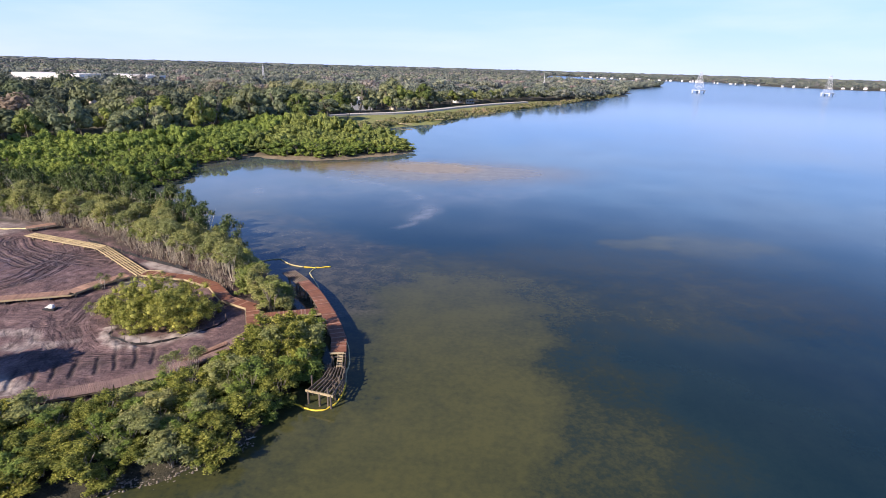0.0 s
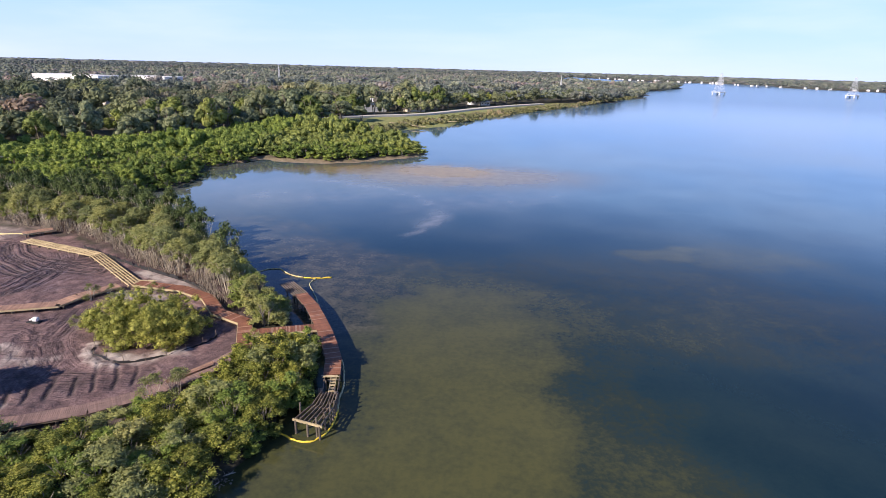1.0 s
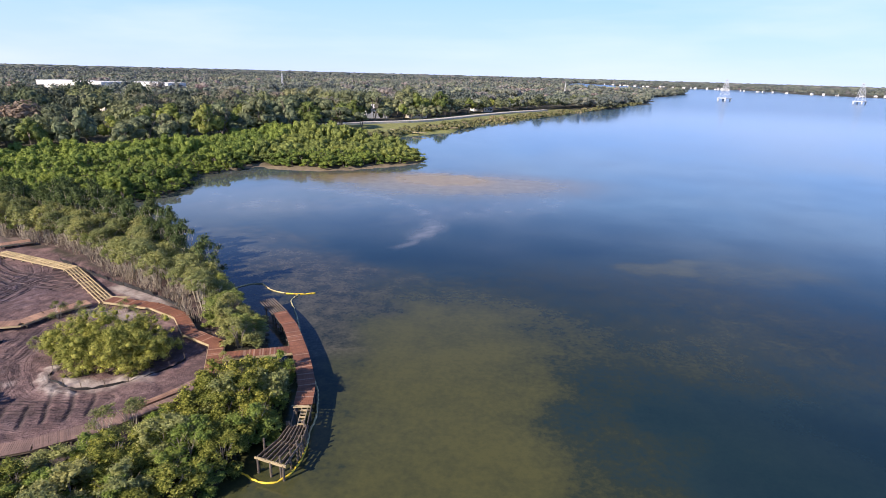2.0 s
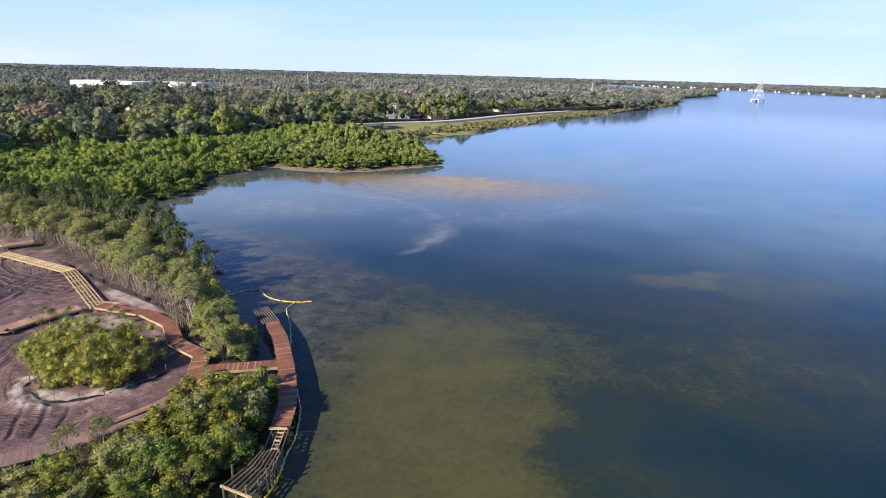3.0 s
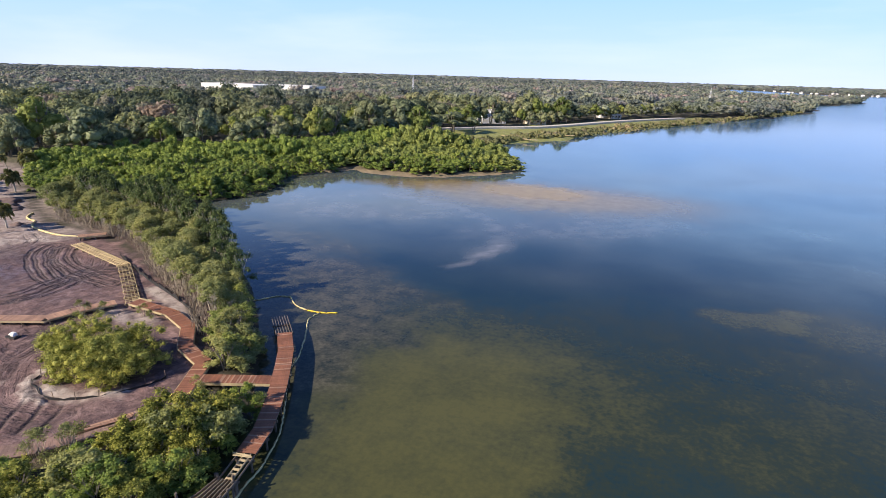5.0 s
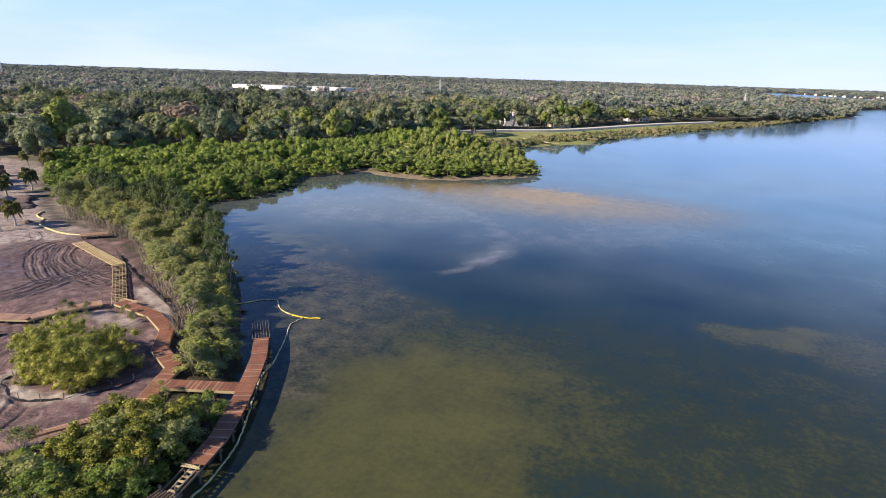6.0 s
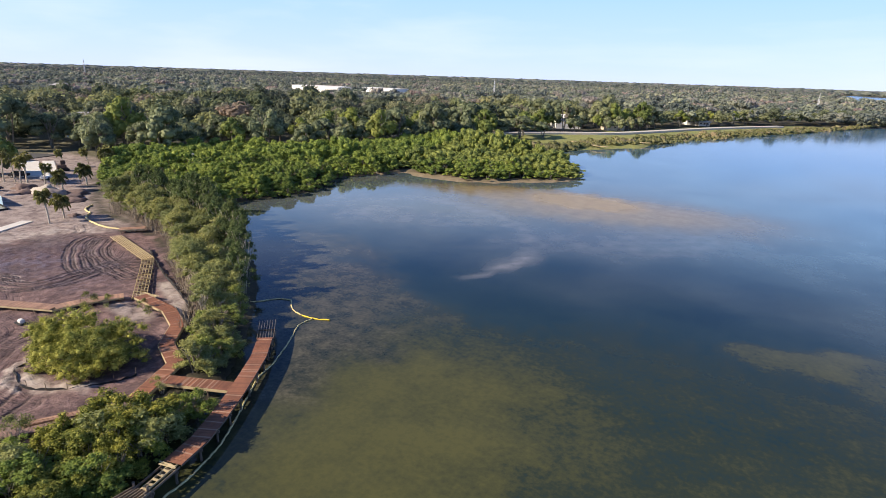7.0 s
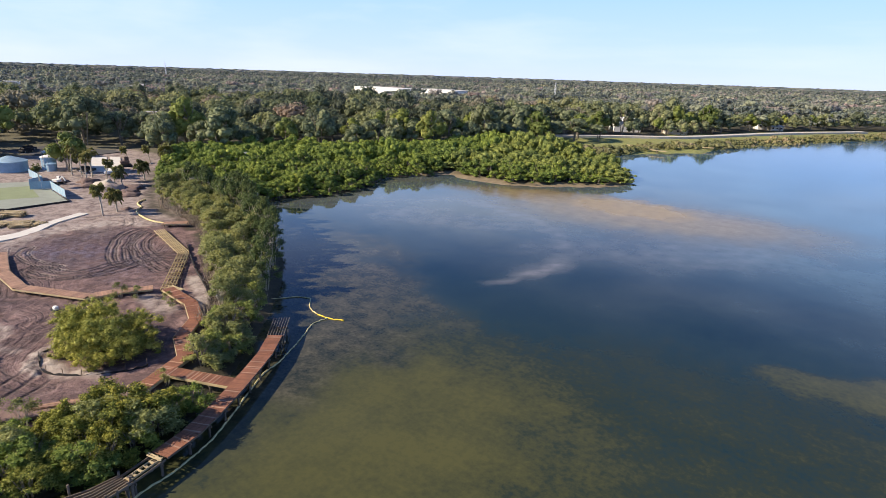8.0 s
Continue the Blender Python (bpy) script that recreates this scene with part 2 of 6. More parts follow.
def mat_ground():
    m, t, b, o = nodes_of("ground")
    p = place_of(t)
    n1, n2, n3 = noise_node(t, 0.09, 5, 0.6, p), noise_node(t, 0.7, 6, 0.65, p), noise_node(t, 5.0, 4, 0.6, p)
    mud = ramp(t, n2, [(0.28, (0.065, 0.042, 0.042)), (0.5, (0.142, 0.092, 0.091)), (0.72, (0.267, 0.183, 0.172))])
    damp = ramp(t, n1, [(0.38, (0.72, 0.72, 0.76)), (0.6, (1.12, 1.08, 1.05))])
    mud = mix(t, 1.0, mud, damp, "MULTIPLY")
    mud = mix(t, 0.6, mud, mix(t, 1.0, mud, ramp(t, n3, [(0.3, (0.5, 0.49, 0.5)), (0.7, (1.55, 1.52, 1.5))]), "MULTIPLY"))
    # wheel tracks: fine lines that follow the circles, broken up along the way
    xyz = t.nodes.new("ShaderNodeCombineXYZ")
    t.links.new(sums(t, "MULTIPLY", attr(t, "rad"), 2.6), xyz.inputs[0])
    t.links.new(sums(t, "MULTIPLY", attr(t, "round"), 0.09), xyz.inputs[1])
    streak = noise_node(t, 1.0, 4, 0.7, xyz.outputs[0])
    mud = mix(t, 0.38, mud, mix(t, 1.0, mud, ramp(t, streak, [(0.32, (0.45, 0.42, 0.43)), (0.5, (0.95, 0.95, 0.95)), (0.68, (1.55, 1.5, 1.45))]), "MULTIPLY"))
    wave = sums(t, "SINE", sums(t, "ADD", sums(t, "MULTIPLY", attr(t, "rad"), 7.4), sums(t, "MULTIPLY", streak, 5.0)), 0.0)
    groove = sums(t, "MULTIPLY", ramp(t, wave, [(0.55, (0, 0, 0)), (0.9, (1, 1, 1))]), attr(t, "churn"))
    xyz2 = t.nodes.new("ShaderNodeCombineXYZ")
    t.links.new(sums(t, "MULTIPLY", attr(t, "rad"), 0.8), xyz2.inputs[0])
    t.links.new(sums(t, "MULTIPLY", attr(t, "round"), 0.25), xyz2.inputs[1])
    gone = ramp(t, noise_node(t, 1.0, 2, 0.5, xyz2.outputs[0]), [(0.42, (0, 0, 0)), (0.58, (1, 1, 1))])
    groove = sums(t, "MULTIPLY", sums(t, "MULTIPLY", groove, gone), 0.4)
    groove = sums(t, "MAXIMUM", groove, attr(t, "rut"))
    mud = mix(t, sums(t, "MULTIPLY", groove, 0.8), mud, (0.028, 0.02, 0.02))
    mud = mix(t, sums(t, "MULTIPLY", attr(t, "pale"), ramp(t, n2, [(0.3, (0.1, 0.1, 0.1)), (0.6, (1, 1, 1))])), mud, (0.40, 0.345, 0.31))
    grass = ramp(t, n2, [(0.3, (0.136, 0.160, 0.048)), (0.55, (0.256, 0.264, 0.080)), (0.75, (0.336, 0.312, 0.136))])
    # woods floor painted lighter inland, as haze lifts the gaps between crowns
    woods = mix(t, attr(t, "pale_inland"), ramp(t, n2, [(0.3, (0.020, 0.021, 0.013)), (0.7, (0.068, 0.060, 0.036))]), ramp(t, n2, [(0.3, (0.072, 0.072, 0.048)), (0.7, (0.152, 0.140, 0.088))]))
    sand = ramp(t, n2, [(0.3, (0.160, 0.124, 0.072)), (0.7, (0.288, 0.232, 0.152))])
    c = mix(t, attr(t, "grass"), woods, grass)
    c = mix(t, attr(t, "mud"), c, mud)
    c = mix(t, attr(t, "sand"), c, sand)
    # standing damp in the hollow of the site
    damp_place = sums(t, "MULTIPLY", attr(t, "wet"), ramp(t, n2, [(0.35, (0, 0, 0)), (0.6, (1, 1, 1))]))
    c = mix(t, sums(t, "MULTIPLY", damp_place, 0.5), c, (0.05, 0.042, 0.045))
    t.links.new(c, b.inputs["Base Color"])
    t.links.new(sums(t, "SUBTRACT", 0.9, sums(t, "MULTIPLY", damp_place, 0.6)), b.inputs["Roughness"])
    h = sums(t, "ADD", n2, sums(t, "MULTIPLY", n3, 0.35))
    h = sums(t, "SUBTRACT", h, sums(t, "MULTIPLY", groove, 0.8))
    h = sums(t, "ADD", h, sums(t, "MULTIPLY", streak, 0.6))
    bump(t, b, h, 0.9, 0.22)
    return m


def mat_water():
    """Shallow bay water: the bed's tone shows through a calm surface; further out, silt and painted haze cloud it."""
    m, t, b, o = nodes_of("bay_water")
    p = place_of(t)
    n1, n2, n3 = noise_node(t, 0.06, 5, 0.6, p), noise_node(t, 0.35, 6, 0.68, p), noise_node(t, 1.6, 5, 0.65, p)
    shoal = attr(t, "shoal")
    much = sums(t, "ADD", sums(t, "MULTIPLY", shoal, 1.5), 0.1, True)
    fine = sums(t, "ADD", sums(t, "MULTIPLY", sums(t, "SUBTRACT", n2, 0.5), 0.72), sums(t, "MULTIPLY", sums(t, "SUBTRACT", n3, 0.5), 0.8))
    w = sums(t, "ADD", shoal, sums(t, "MULTIPLY", fine, much))
    w = sums(t, "ADD", w, sums(t, "MULTIPLY", sums(t, "SUBTRACT", noise_node(t, 4.5, 3, 0.6, p), 0.5), 0.16), True)
    w = sums(t, "ADD", w, sums(t, "MULTIPLY", sums(t, "SUBTRACT", n1, 0.5), 0.62), True)
    c = ramp(t, w, [(0.0, (0.008, 0.023, 0.032)), (0.22, (0.015, 0.033, 0.037)), (0.42, (0.028, 0.038, 0.025)), (0.62, (0.053, 0.058, 0.026)), (1.0, (0.083, 0.083, 0.030))])
    speck = sums(t, "ADD", sums(t, "MULTIPLY", n2, 0.6), sums(t, "MULTIPLY", noise_node(t, 2.2, 4, 0.7, p), 0.4))
    c = mix(t, attr(t, "weed"), c, ramp(t, speck, [(0.37, (0.015, 0.022, 0.019)), (0.46, (0.037, 0.041, 0.029)), (0.55, (0.075, 0.071, 0.048)), (0.68, (0.136, 0.126, 0.089))]))
    c = mix(t, attr(t, "bar"), c, ramp(t, n2, [(0.3, (0.250, 0.185, 0.092)), (0.7, (0.365, 0.285, 0.155))]))
    # silt plus painted haze, tinted by distance from the camera's start
    silt_haze = ramp(t, attr(t, "deep"), [(0.0, (0.116, 0.129, 0.131)), (0.5, (0.112, 0.176, 0.215)), (1.0, (0.052, 0.146, 0.275))])
    c = mix(t, sums(t, "MULTIPLY", attr(t, "silt"), mix(t, 1.0, ramp(t, n1, [(0.3, (0.5, 0.5, 0.5)), (0.6, (1, 1, 1))]), ramp(t, n2, [(0.3, (0.7, 0.7, 0.7)), (0.65, (1, 1, 1))]), "MULTIPLY")), c, silt_haze)
    c = mix(t, sums(t, "MULTIPLY", attr(t, "plume"), ramp(t, n2, [(0.3, (0.55, 0.55, 0.55)), (0.6, (1, 1, 1))])), c, (0.2, 0.2, 0.2))
    t.links.new(c, b.inputs["Base Color"])
    t.links.new(sums(t, "ADD", attr(t, "chop"), sums(t, "MULTIPLY", attr(t, "bar"), 0.25)), b.inputs["Roughness"])
    t.links.new(sums(t, "SUBTRACT", 0.5, sums(t, "MULTIPLY", attr(t, "bar"), 0.3)), b.inputs["Specular IOR Level"])
    b.inputs["IOR"].default_value = 1.34
    mp = t.nodes.new("ShaderNodeMapping")
    mp.inputs["Scale"].default_value = (1.0, 0.5, 1.0)
    t.links.new(p, mp.inputs["Vector"])
    bump(t, b, noise_node(t, 1.1, 3, 0.5, mp.outputs[0]), 0.06, 0.1)
    return m


MAT["ground"], MAT["water"] = mat_ground(), mat_water()


# ---- mesh helpers ----
def mesh_of(name, verts, faces, mats, attrs=(), smooth=False):
    me = bpy.data.meshes.new(name)
    verts = np.asarray(verts, float)
    faces = np.asarray(faces, int)
    k = faces.shape[1]
    me.vertices.add(len(verts))
    me.vertices.foreach_set("co", verts.ravel())
    me.loops.add(faces.size)
    me.loops.foreach_set("vertex_index", faces.ravel())
    me.polygons.add(len(faces))
    me.polygons.foreach_set("loop_start", np.arange(0, faces.size, k))
    me.polygons.foreach_set("loop_total", np.full(len(faces), k))
    if smooth:
        me.polygons.foreach_set("use_smooth", np.ones(len(faces), bool))
    for m in mats:
        me.materials.append(m)
    for key, val in attrs:
        a = me.attributes.new(key, "FLOAT", "POINT")
        a.data.foreach_set("value", np.asarray(val, np.float32))
    me.update(calc_edges=True)
    return me


def part(name, bm, material, parent, label=""):
    me = bpy.data.meshes.new(name)
    bm.to_mesh(me)
    bm.free()
    me.materials.append(material)
    ob = new(name, me)
    ob.parent = parent
    return tagged(ob, label)


def part_mesh(name, me, parent, m=None, label=""):
    ob = new(name, me)
    ob.parent = parent
    if m is not None:
        ob.matrix_basis = m
    return tagged(ob, label)


def thing(name, label, category, group="", at=(0, 0, 0), turn=0, kind=""):
    ob = new(name)
    ob.matrix_basis = pose(*at, 0, 0, turn)
    return tagged(ob, label, category, group, kind)


def box(bm, sx, sy, sz, m=None, bevel=0.0):
    r = bmesh.ops.create_cube(bm, size=1, matrix=(m or Matrix()) @ Matrix.Diagonal((sx, sy, sz, 1)))
    if bevel:
        es = list({e for v in r["verts"] for e in v.link_edges})
        bmesh.ops.bevel(bm, geom=es, offset=bevel, segments=1, affect="EDGES")
    return bm


def tube(bm, a, b, r1, r2, n=7):
    a, b = Vector(a), Vector(b)
    d = b - a
    q = d.to_track_quat("Z", "Y").to_matrix().to_4x4()
    bmesh.ops.create_cone(bm, cap_ends=True, segments=n, radius1=r1, radius2=r2, depth=d.length, matrix=Matrix.Translation((a + b) / 2) @ q)
    return bm


def beam(bm, a, b, w, h):
    """A bar of w by h from a to b, its top upright."""
    a, b = Vector(a), Vector(b)
    d = b - a
    x = d.normalized()
    y = Vector((0, 0, 1)).cross(x)
    y = y.normalized() if y.length > 1e-4 else Vector((0, 1, 0))
    z = x.cross(y)
    m = Matrix((x, y, z)).transposed().to_4x4()
    m.translation = (a + b) / 2
    return box(bm, d.length, w, h, m)


def sheet(name, pts, z, thick, material, label, category, kind="structure"):
    """A slab from an outline, with its thickness."""
    bm = bmesh.new()
    f = bm.faces.new([bm.verts.new((x, y, z)) for x, y in pts])
    if f.normal.z < 0:
        f.normal_flip()
    bm.normal_update()
    r = bmesh.ops.extrude_face_region(bm, geom=[f])
    for v in r["geom"]:
        if isinstance(v, bmesh.types.BMVert):
            v.co.z -= thick
    bmesh.ops.recalc_face_normals(bm, faces=bm.faces)
    ob = part(name, bm, material, None)
    return tagged(ob, label, category, kind=kind)


def inside(x, y, poly):
    """Whether the places x, y lie in the outline."""
    r = np.zeros(np.shape(x), bool)
    n = len(poly)
    for i in range(n):
        (x1, y1), (x2, y2) = poly[i], poly[(i + 1) % n]
        if y1 == y2:
            continue
        c = ((y1 > y) != (y2 > y)) & (x < (x2 - x1) * (y - y1) / (y2 - y1) + x1)
        r ^= c
    return r


def away(x, y, line, closed=False):
    """The distance of the places x, y from a polyline."""
    best = np.full(np.shape(x), 1e9)
    n = len(line)
    for i in range(n if closed else n - 1):
        (x1, y1), (x2, y2) = line[i], line[(i + 1) % n]
        dx, dy = x2 - x1, y2 - y1
        k = np.clip(((x - x1) * dx + (y - y1) * dy) / (dx * dx + dy * dy), 0, 1)
        best = np.minimum(best, np.hypot(x - x1 - k * dx, y - y1 - k * dy))
    return best


def step(v, a, b):
    k = np.clip((v - a) / (b - a), 0, 1)
    return k * k * (3 - 2 * k)


def rough_field(x, y, size, seed):
    """A smooth random field of about -1 to 1."""
    rg = np.random.default_rng(seed)
    f = 0
    for i in range(9):
        a, ph, k = rg.uniform(0, 6.283), rg.uniform(0, 6.283), rg.uniform(0.6, 1.8) * 6.283 / size
        f = f + np.sin(k * (np.cos(a) * x + np.sin(a) * y) + ph)
    return f / 4.5


# ---- the plan ----
LAND = [(-4900, -600), (-200, -40), (-80, 12), (-42, 25), (-26.8, 31), (-22.4, 33.2), (-18.2, 37), (-17.2, 43), (-17.3, 50), (-18.2, 57), (-21, 62.5),
        (-24.5, 68), (-30.5, 76), (-37.5, 84), (-45, 91), (-52, 95.5), (-60, 101), (-70, 106), (-80, 112), (-84, 118), (-82, 126), (-77.6, 133), (-77, 141), (-78, 151),
        (-84.6, 161.4), (-80.6, 168.4), (-75, 177), (-72.5, 183), (-68, 180.6), (-61, 179.4), (-51, 179.8), (-42.2, 183.3), (-35.6, 189.4), (-27.4, 195.8), (-22.6, 202.8), (-21.6, 211.4), (-25.6, 222), (-34, 228.6), (-43, 232.5), (-51, 239), (-54, 249),
        (-50, 266), (-45.6, 275.8), (-39, 286), (-32, 294), (-27, 304), (-19, 309), (-17, 328), (-13, 349), (-8.5, 368), (-3, 384), (6, 392), (15, 408), (24, 430), (42, 447), (54, 476), (60, 497), (78, 529), (99, 560), (124, 601),
        (138, 648), (152, 680), (184, 720), (208, 790), (226, 905), (267, 1002), (314, 1085), (378, 1205), (410, 1295), (392, 1328), (332, 1290), (285, 1248), (236, 1222), (195, 1290), (178, 1420), (205, 1720), (265, 2150), (330, 2480), (425, 2330),
        (490, 2040), (560, 1985), (625, 1945), (690, 1850), (705, 1680), (765, 1570), (800, 1490), (860, 1480), (985, 1442), (1100, 1440), (1600, 1300), (2600, 900), (4900, 200), (4900, 4900), (-4900, 4900)]
SITE = [(-22.5, 52), (-25, 60), (-31, 67), (-41, 75), (-57, 84.5), (-72, 92), (-84, 95), (-97, 97), (-110, 104), (-136, 120), (-150, 136), (-186, 142),
        (-192, 118), (-186, 60), (-150, 40), (-100, 20), (-62, 22), (-44, 36), (-30, 43)]
FIELD = [(-88, 107), (-97, 110), (-110, 109), (-138, 124), (-158, 142), (-154, 160), (-146, 178), (-132, 188), (-120, 203), (-108, 228), (-92, 262), (-70, 268), (-57, 244), (-50, 236), (-42, 230), (-34, 227.6), (-26.4, 221),
         (-22.8, 211.5), (-23.6, 203.4), (-28, 197), (-36.3, 190.6), (-42.6, 184.8), (-50, 181.2), (-57, 182.2), (-62, 181), (-69, 183), (-74, 187), (-76.5, 179), (-82, 170), (-86.5, 162), (-81.2, 151), (-80, 140), (-81, 131.5), (-85, 126), (-86, 118), (-83, 112)]
STRIP = [(-20.6, 60.9), (-25.2, 61.4), (-30.4, 66.2), (-37, 72.4), (-44.5, 77), (-50, 79.6), (-59.5, 86.6), (-70, 92.6), (-82, 95.6), (-88, 97.5), (-97, 99.5), (-107, 104.5), (-114, 109.5), (-106, 112.5),
         (-95, 110.5), (-88, 109), (-82, 110.5), (-76.5, 108), (-65.5, 103), (-52.5, 96.6), (-43.8, 89.4), (-35.8, 81.4), (-27.4, 71.9), (-23.4, 66.8)]
POINT = [(-46, 26), (-40, 25.5), (-33, 27.4), (-26.2, 30), (-21, 32.4), (-18.0, 35.6), (-16.6, 41), (-15.6, 46), (-15.0, 51.0), (-15.7, 54.6), (-17.4, 58.4), (-20.3, 59.0), (-21.9, 54.6), (-23.4, 51),
         (-25.5, 47.4), (-27.8, 44.4), (-30.6, 42.0), (-34, 40.0), (-39, 38.8), (-46, 37.6)]
PARK = [(-56, 249), (-70, 268), (-92, 290), (-96, 318), (-76, 342), (-60, 362), (-40, 398), (-10, 452), (20, 500), (60, 545), (99, 560), (78, 529), (60, 497), (54, 476), (42, 447), (24, 430), (6, 392), (-3, 384), (-13, 349), (-19, 309), (-32, 294), (-45.6, 275.8)]


FLAT = [(-14, 26), (5, 27), (7.5, 42), (9.6, 54), (10.3, 62), (9, 70), (6.5, 76.5), (2.5, 79.5), (-3, 81), (-8, 78), (-11, 73.5), (-12.5, 68), (-11, 61), (-9.5, 54), (-9.5, 46), (-13, 40), (-16, 34)]


def ground_z(x, y):
    d = away(x, y, LAND, True) * np.where(inside(x, y, LAND), 1, -1)
    z = np.where(d > 0, 0.65 * step(d, 0, 2.5), -1.2 * step(-d, 0, 10) - 0.02)
    z = z + 0.06 * rough_field(x, y, 9, 3) * step(d, 1, 4) + 0.5 * step(d, 40, 200) * (1 + rough_field(x, y, 150, 4)) * (np.hypot(x, y) > 200)
    return z, d


# where the diggers circled: centre, inner and outer radius, from and to degrees
CIRCLES = [(-74, 76.5, 5.5, 13.2, -75, 65), (-71, 79, 12.8, 19.5, 190, 312), (-36.5, 60.5, 8.5, 17, 150, 290), (-54, 50, 4, 11, -70, 110), (-66, 52, 6, 14, 20, 190), (-50, 66, 3, 6, 100, 300)]


def tracks(x, y):
    """How far out and how far round each place lies on the circles that the machines drove, and how churned it is."""
    wob = 0.5 * rough_field(x, y, 9, 8)
    best, rad, ang, mask = np.full(x.shape, 1e9), np.zeros_like(x), np.zeros_like(x), np.zeros_like(x)
    for cx, cy, r0, r1, a0, a1 in CIRCLES:
        r = np.hypot(x - cx, y - cy) + wob
        a = np.degrees(np.arctan2(y - cy, x - cx))
        q = (a - a0) % 360
        k = step(q, 0, 25) * (1 - step(q, a1 - a0 - 30, a1 - a0)) * (q < a1 - a0) * step(r, r0, r0 + 0.8) * (1 - step(r, r1 - 0.8, r1))
        miss = np.abs(r - (r0 + r1) / 2) - 6 * k
        use = miss < best
        best, rad, ang, mask = np.where(use, miss, best), np.where(use, r, rad), np.where(use, np.radians(a) * r, ang), np.where(use, k, mask)
    return rad, ang, mask


def comb(x, y):
    """Straight ruts that run off the southern boardwalk."""
    depth = np.zeros_like(x)
    wob = 0.2 * rough_field(x, y, 6, 18)
    for i in range(8):
        px, py = -32.2 - 1.55 * i, 48.2 - 0.85 * i
        q = (x - px) * -0.46 + (y - py) * 0.89
        d = np.abs((x - px) * 0.89 + (y - py) * 0.46 + wob)
        depth = np.maximum(depth, step(q, -0.5, 0.5) * (1 - step(q, 3, 5.0 + (i % 3))) * (1 - step(d, 0.08, 0.3)))
    return depth


# ruts that single machines left: the middle lines of their ways
RUTS = [[(-79.6, 85.7), (-77.8, 82.4), (-72.4, 78.4), (-66.9, 75.4), (-63.5, 74.4)],
        [(-76.2, 85.9), (-72.7, 81.8), (-67.4, 79.2), (-60.7, 77.5), (-56.2, 76.9)],
        [(-60.3, 81.0), (-62.7, 79.0), (-63.0, 75.6), (-62.4, 71.0), (-62.6, 67.7), (-65.1, 65.2), (-70.0, 64.5)],
        [(-61.0, 75.8), (-60.4, 71.0), (-61.5, 67.0)],
        [(-82.8, 68.5), (-79.6, 66.2), (-74.7, 65.6), (-71.1, 66.2), (-68.8, 67.0)],
        [(-49.5, 58.4), (-48.4, 56.8), (-46.5, 54.6), (-44.9, 52.0), (-42.8, 49.1)],
        [(-50.2, 56.8), (-48.4, 54.8), (-46.9, 52.4)],
        [(-50.1, 63.6), (-49.2, 61.0), (-48.9, 58.6)],
        [(-48.4, 63.5), (-47.1, 57.7), (-46.9, 56.0)],
        [(-49.8, 55.8), (-47.4, 56.1), (-44.3, 53.6), (-42.7, 50.4), (-43.5, 48.8), (-45.2, 48.3)],
        [(-40.6, 48.6), (-37.7, 48.8), (-34.9, 49.4), (-32.5, 50.6)],
        [(-56, 62), (-60, 57), (-64, 54.5), (-69, 54)],
        [(-57, 55), (-52, 50), (-50, 45)],
        [(-88, 74), (-84, 80), (-83, 86), (-89, 89)]]


def rut_depth(x, y):
    """How deep each place lies in a wheel or track mark."""
    depth = np.zeros_like(x)
    wx, wy = x + 0.15 * rough_field(x, y, 7, 51), y + 0.15 * rough_field(x, y, 7, 52)
    for i, line in enumerate(RUTS):
        p = [np.array(q, float) for q in line]
        for k in range(2):
            p = [p[0]] + [v for a, b in zip(p, p[1:]) for v in (a * 0.75 + b * 0.25, a * 0.25 + b * 0.75)] + [p[-1]]
        d = away(wx, wy, [tuple(v) for v in p])
        for c in ((0.55, 0.95) if i > 2 else (0.45, 0.85, 1.55, 1.9)):
            depth = np.maximum(depth, (1 - step(np.abs(d - c), 0.06, 0.21)) * (0.8 + 0.4 * rough_field(x, y, 5, 60 + i + int(9 * c))) * (1.0 if i < 5 else 0.55))
    return np.clip(depth, 0, 1)


def lines(*spans):
    return np.unique(np.concatenate([np.arange(a, b, s) for a, b, s in spans]))


def blob(x, y, cx, cy, rx, ry, turn, soft):
    a = radians(turn)
    u, v = (x - cx) * math.cos(a) + (y - cy) * math.sin(a), -(x - cx) * math.sin(a) + (y - cy) * math.cos(a)
    return 1 - step(np.hypot(u / rx, v / ry), 1 - soft, 1 + soft)


BOWL = [(-76, 63.7), (-84, 68), (-86.8, 73.5), (-87.3, 80.5), (-85.5, 86.7), (-77, 86.4), (-63.2, 82.8), (-52, 74.4), (-54, 69), (-59, 64.8), (-67.5, 62.6)]


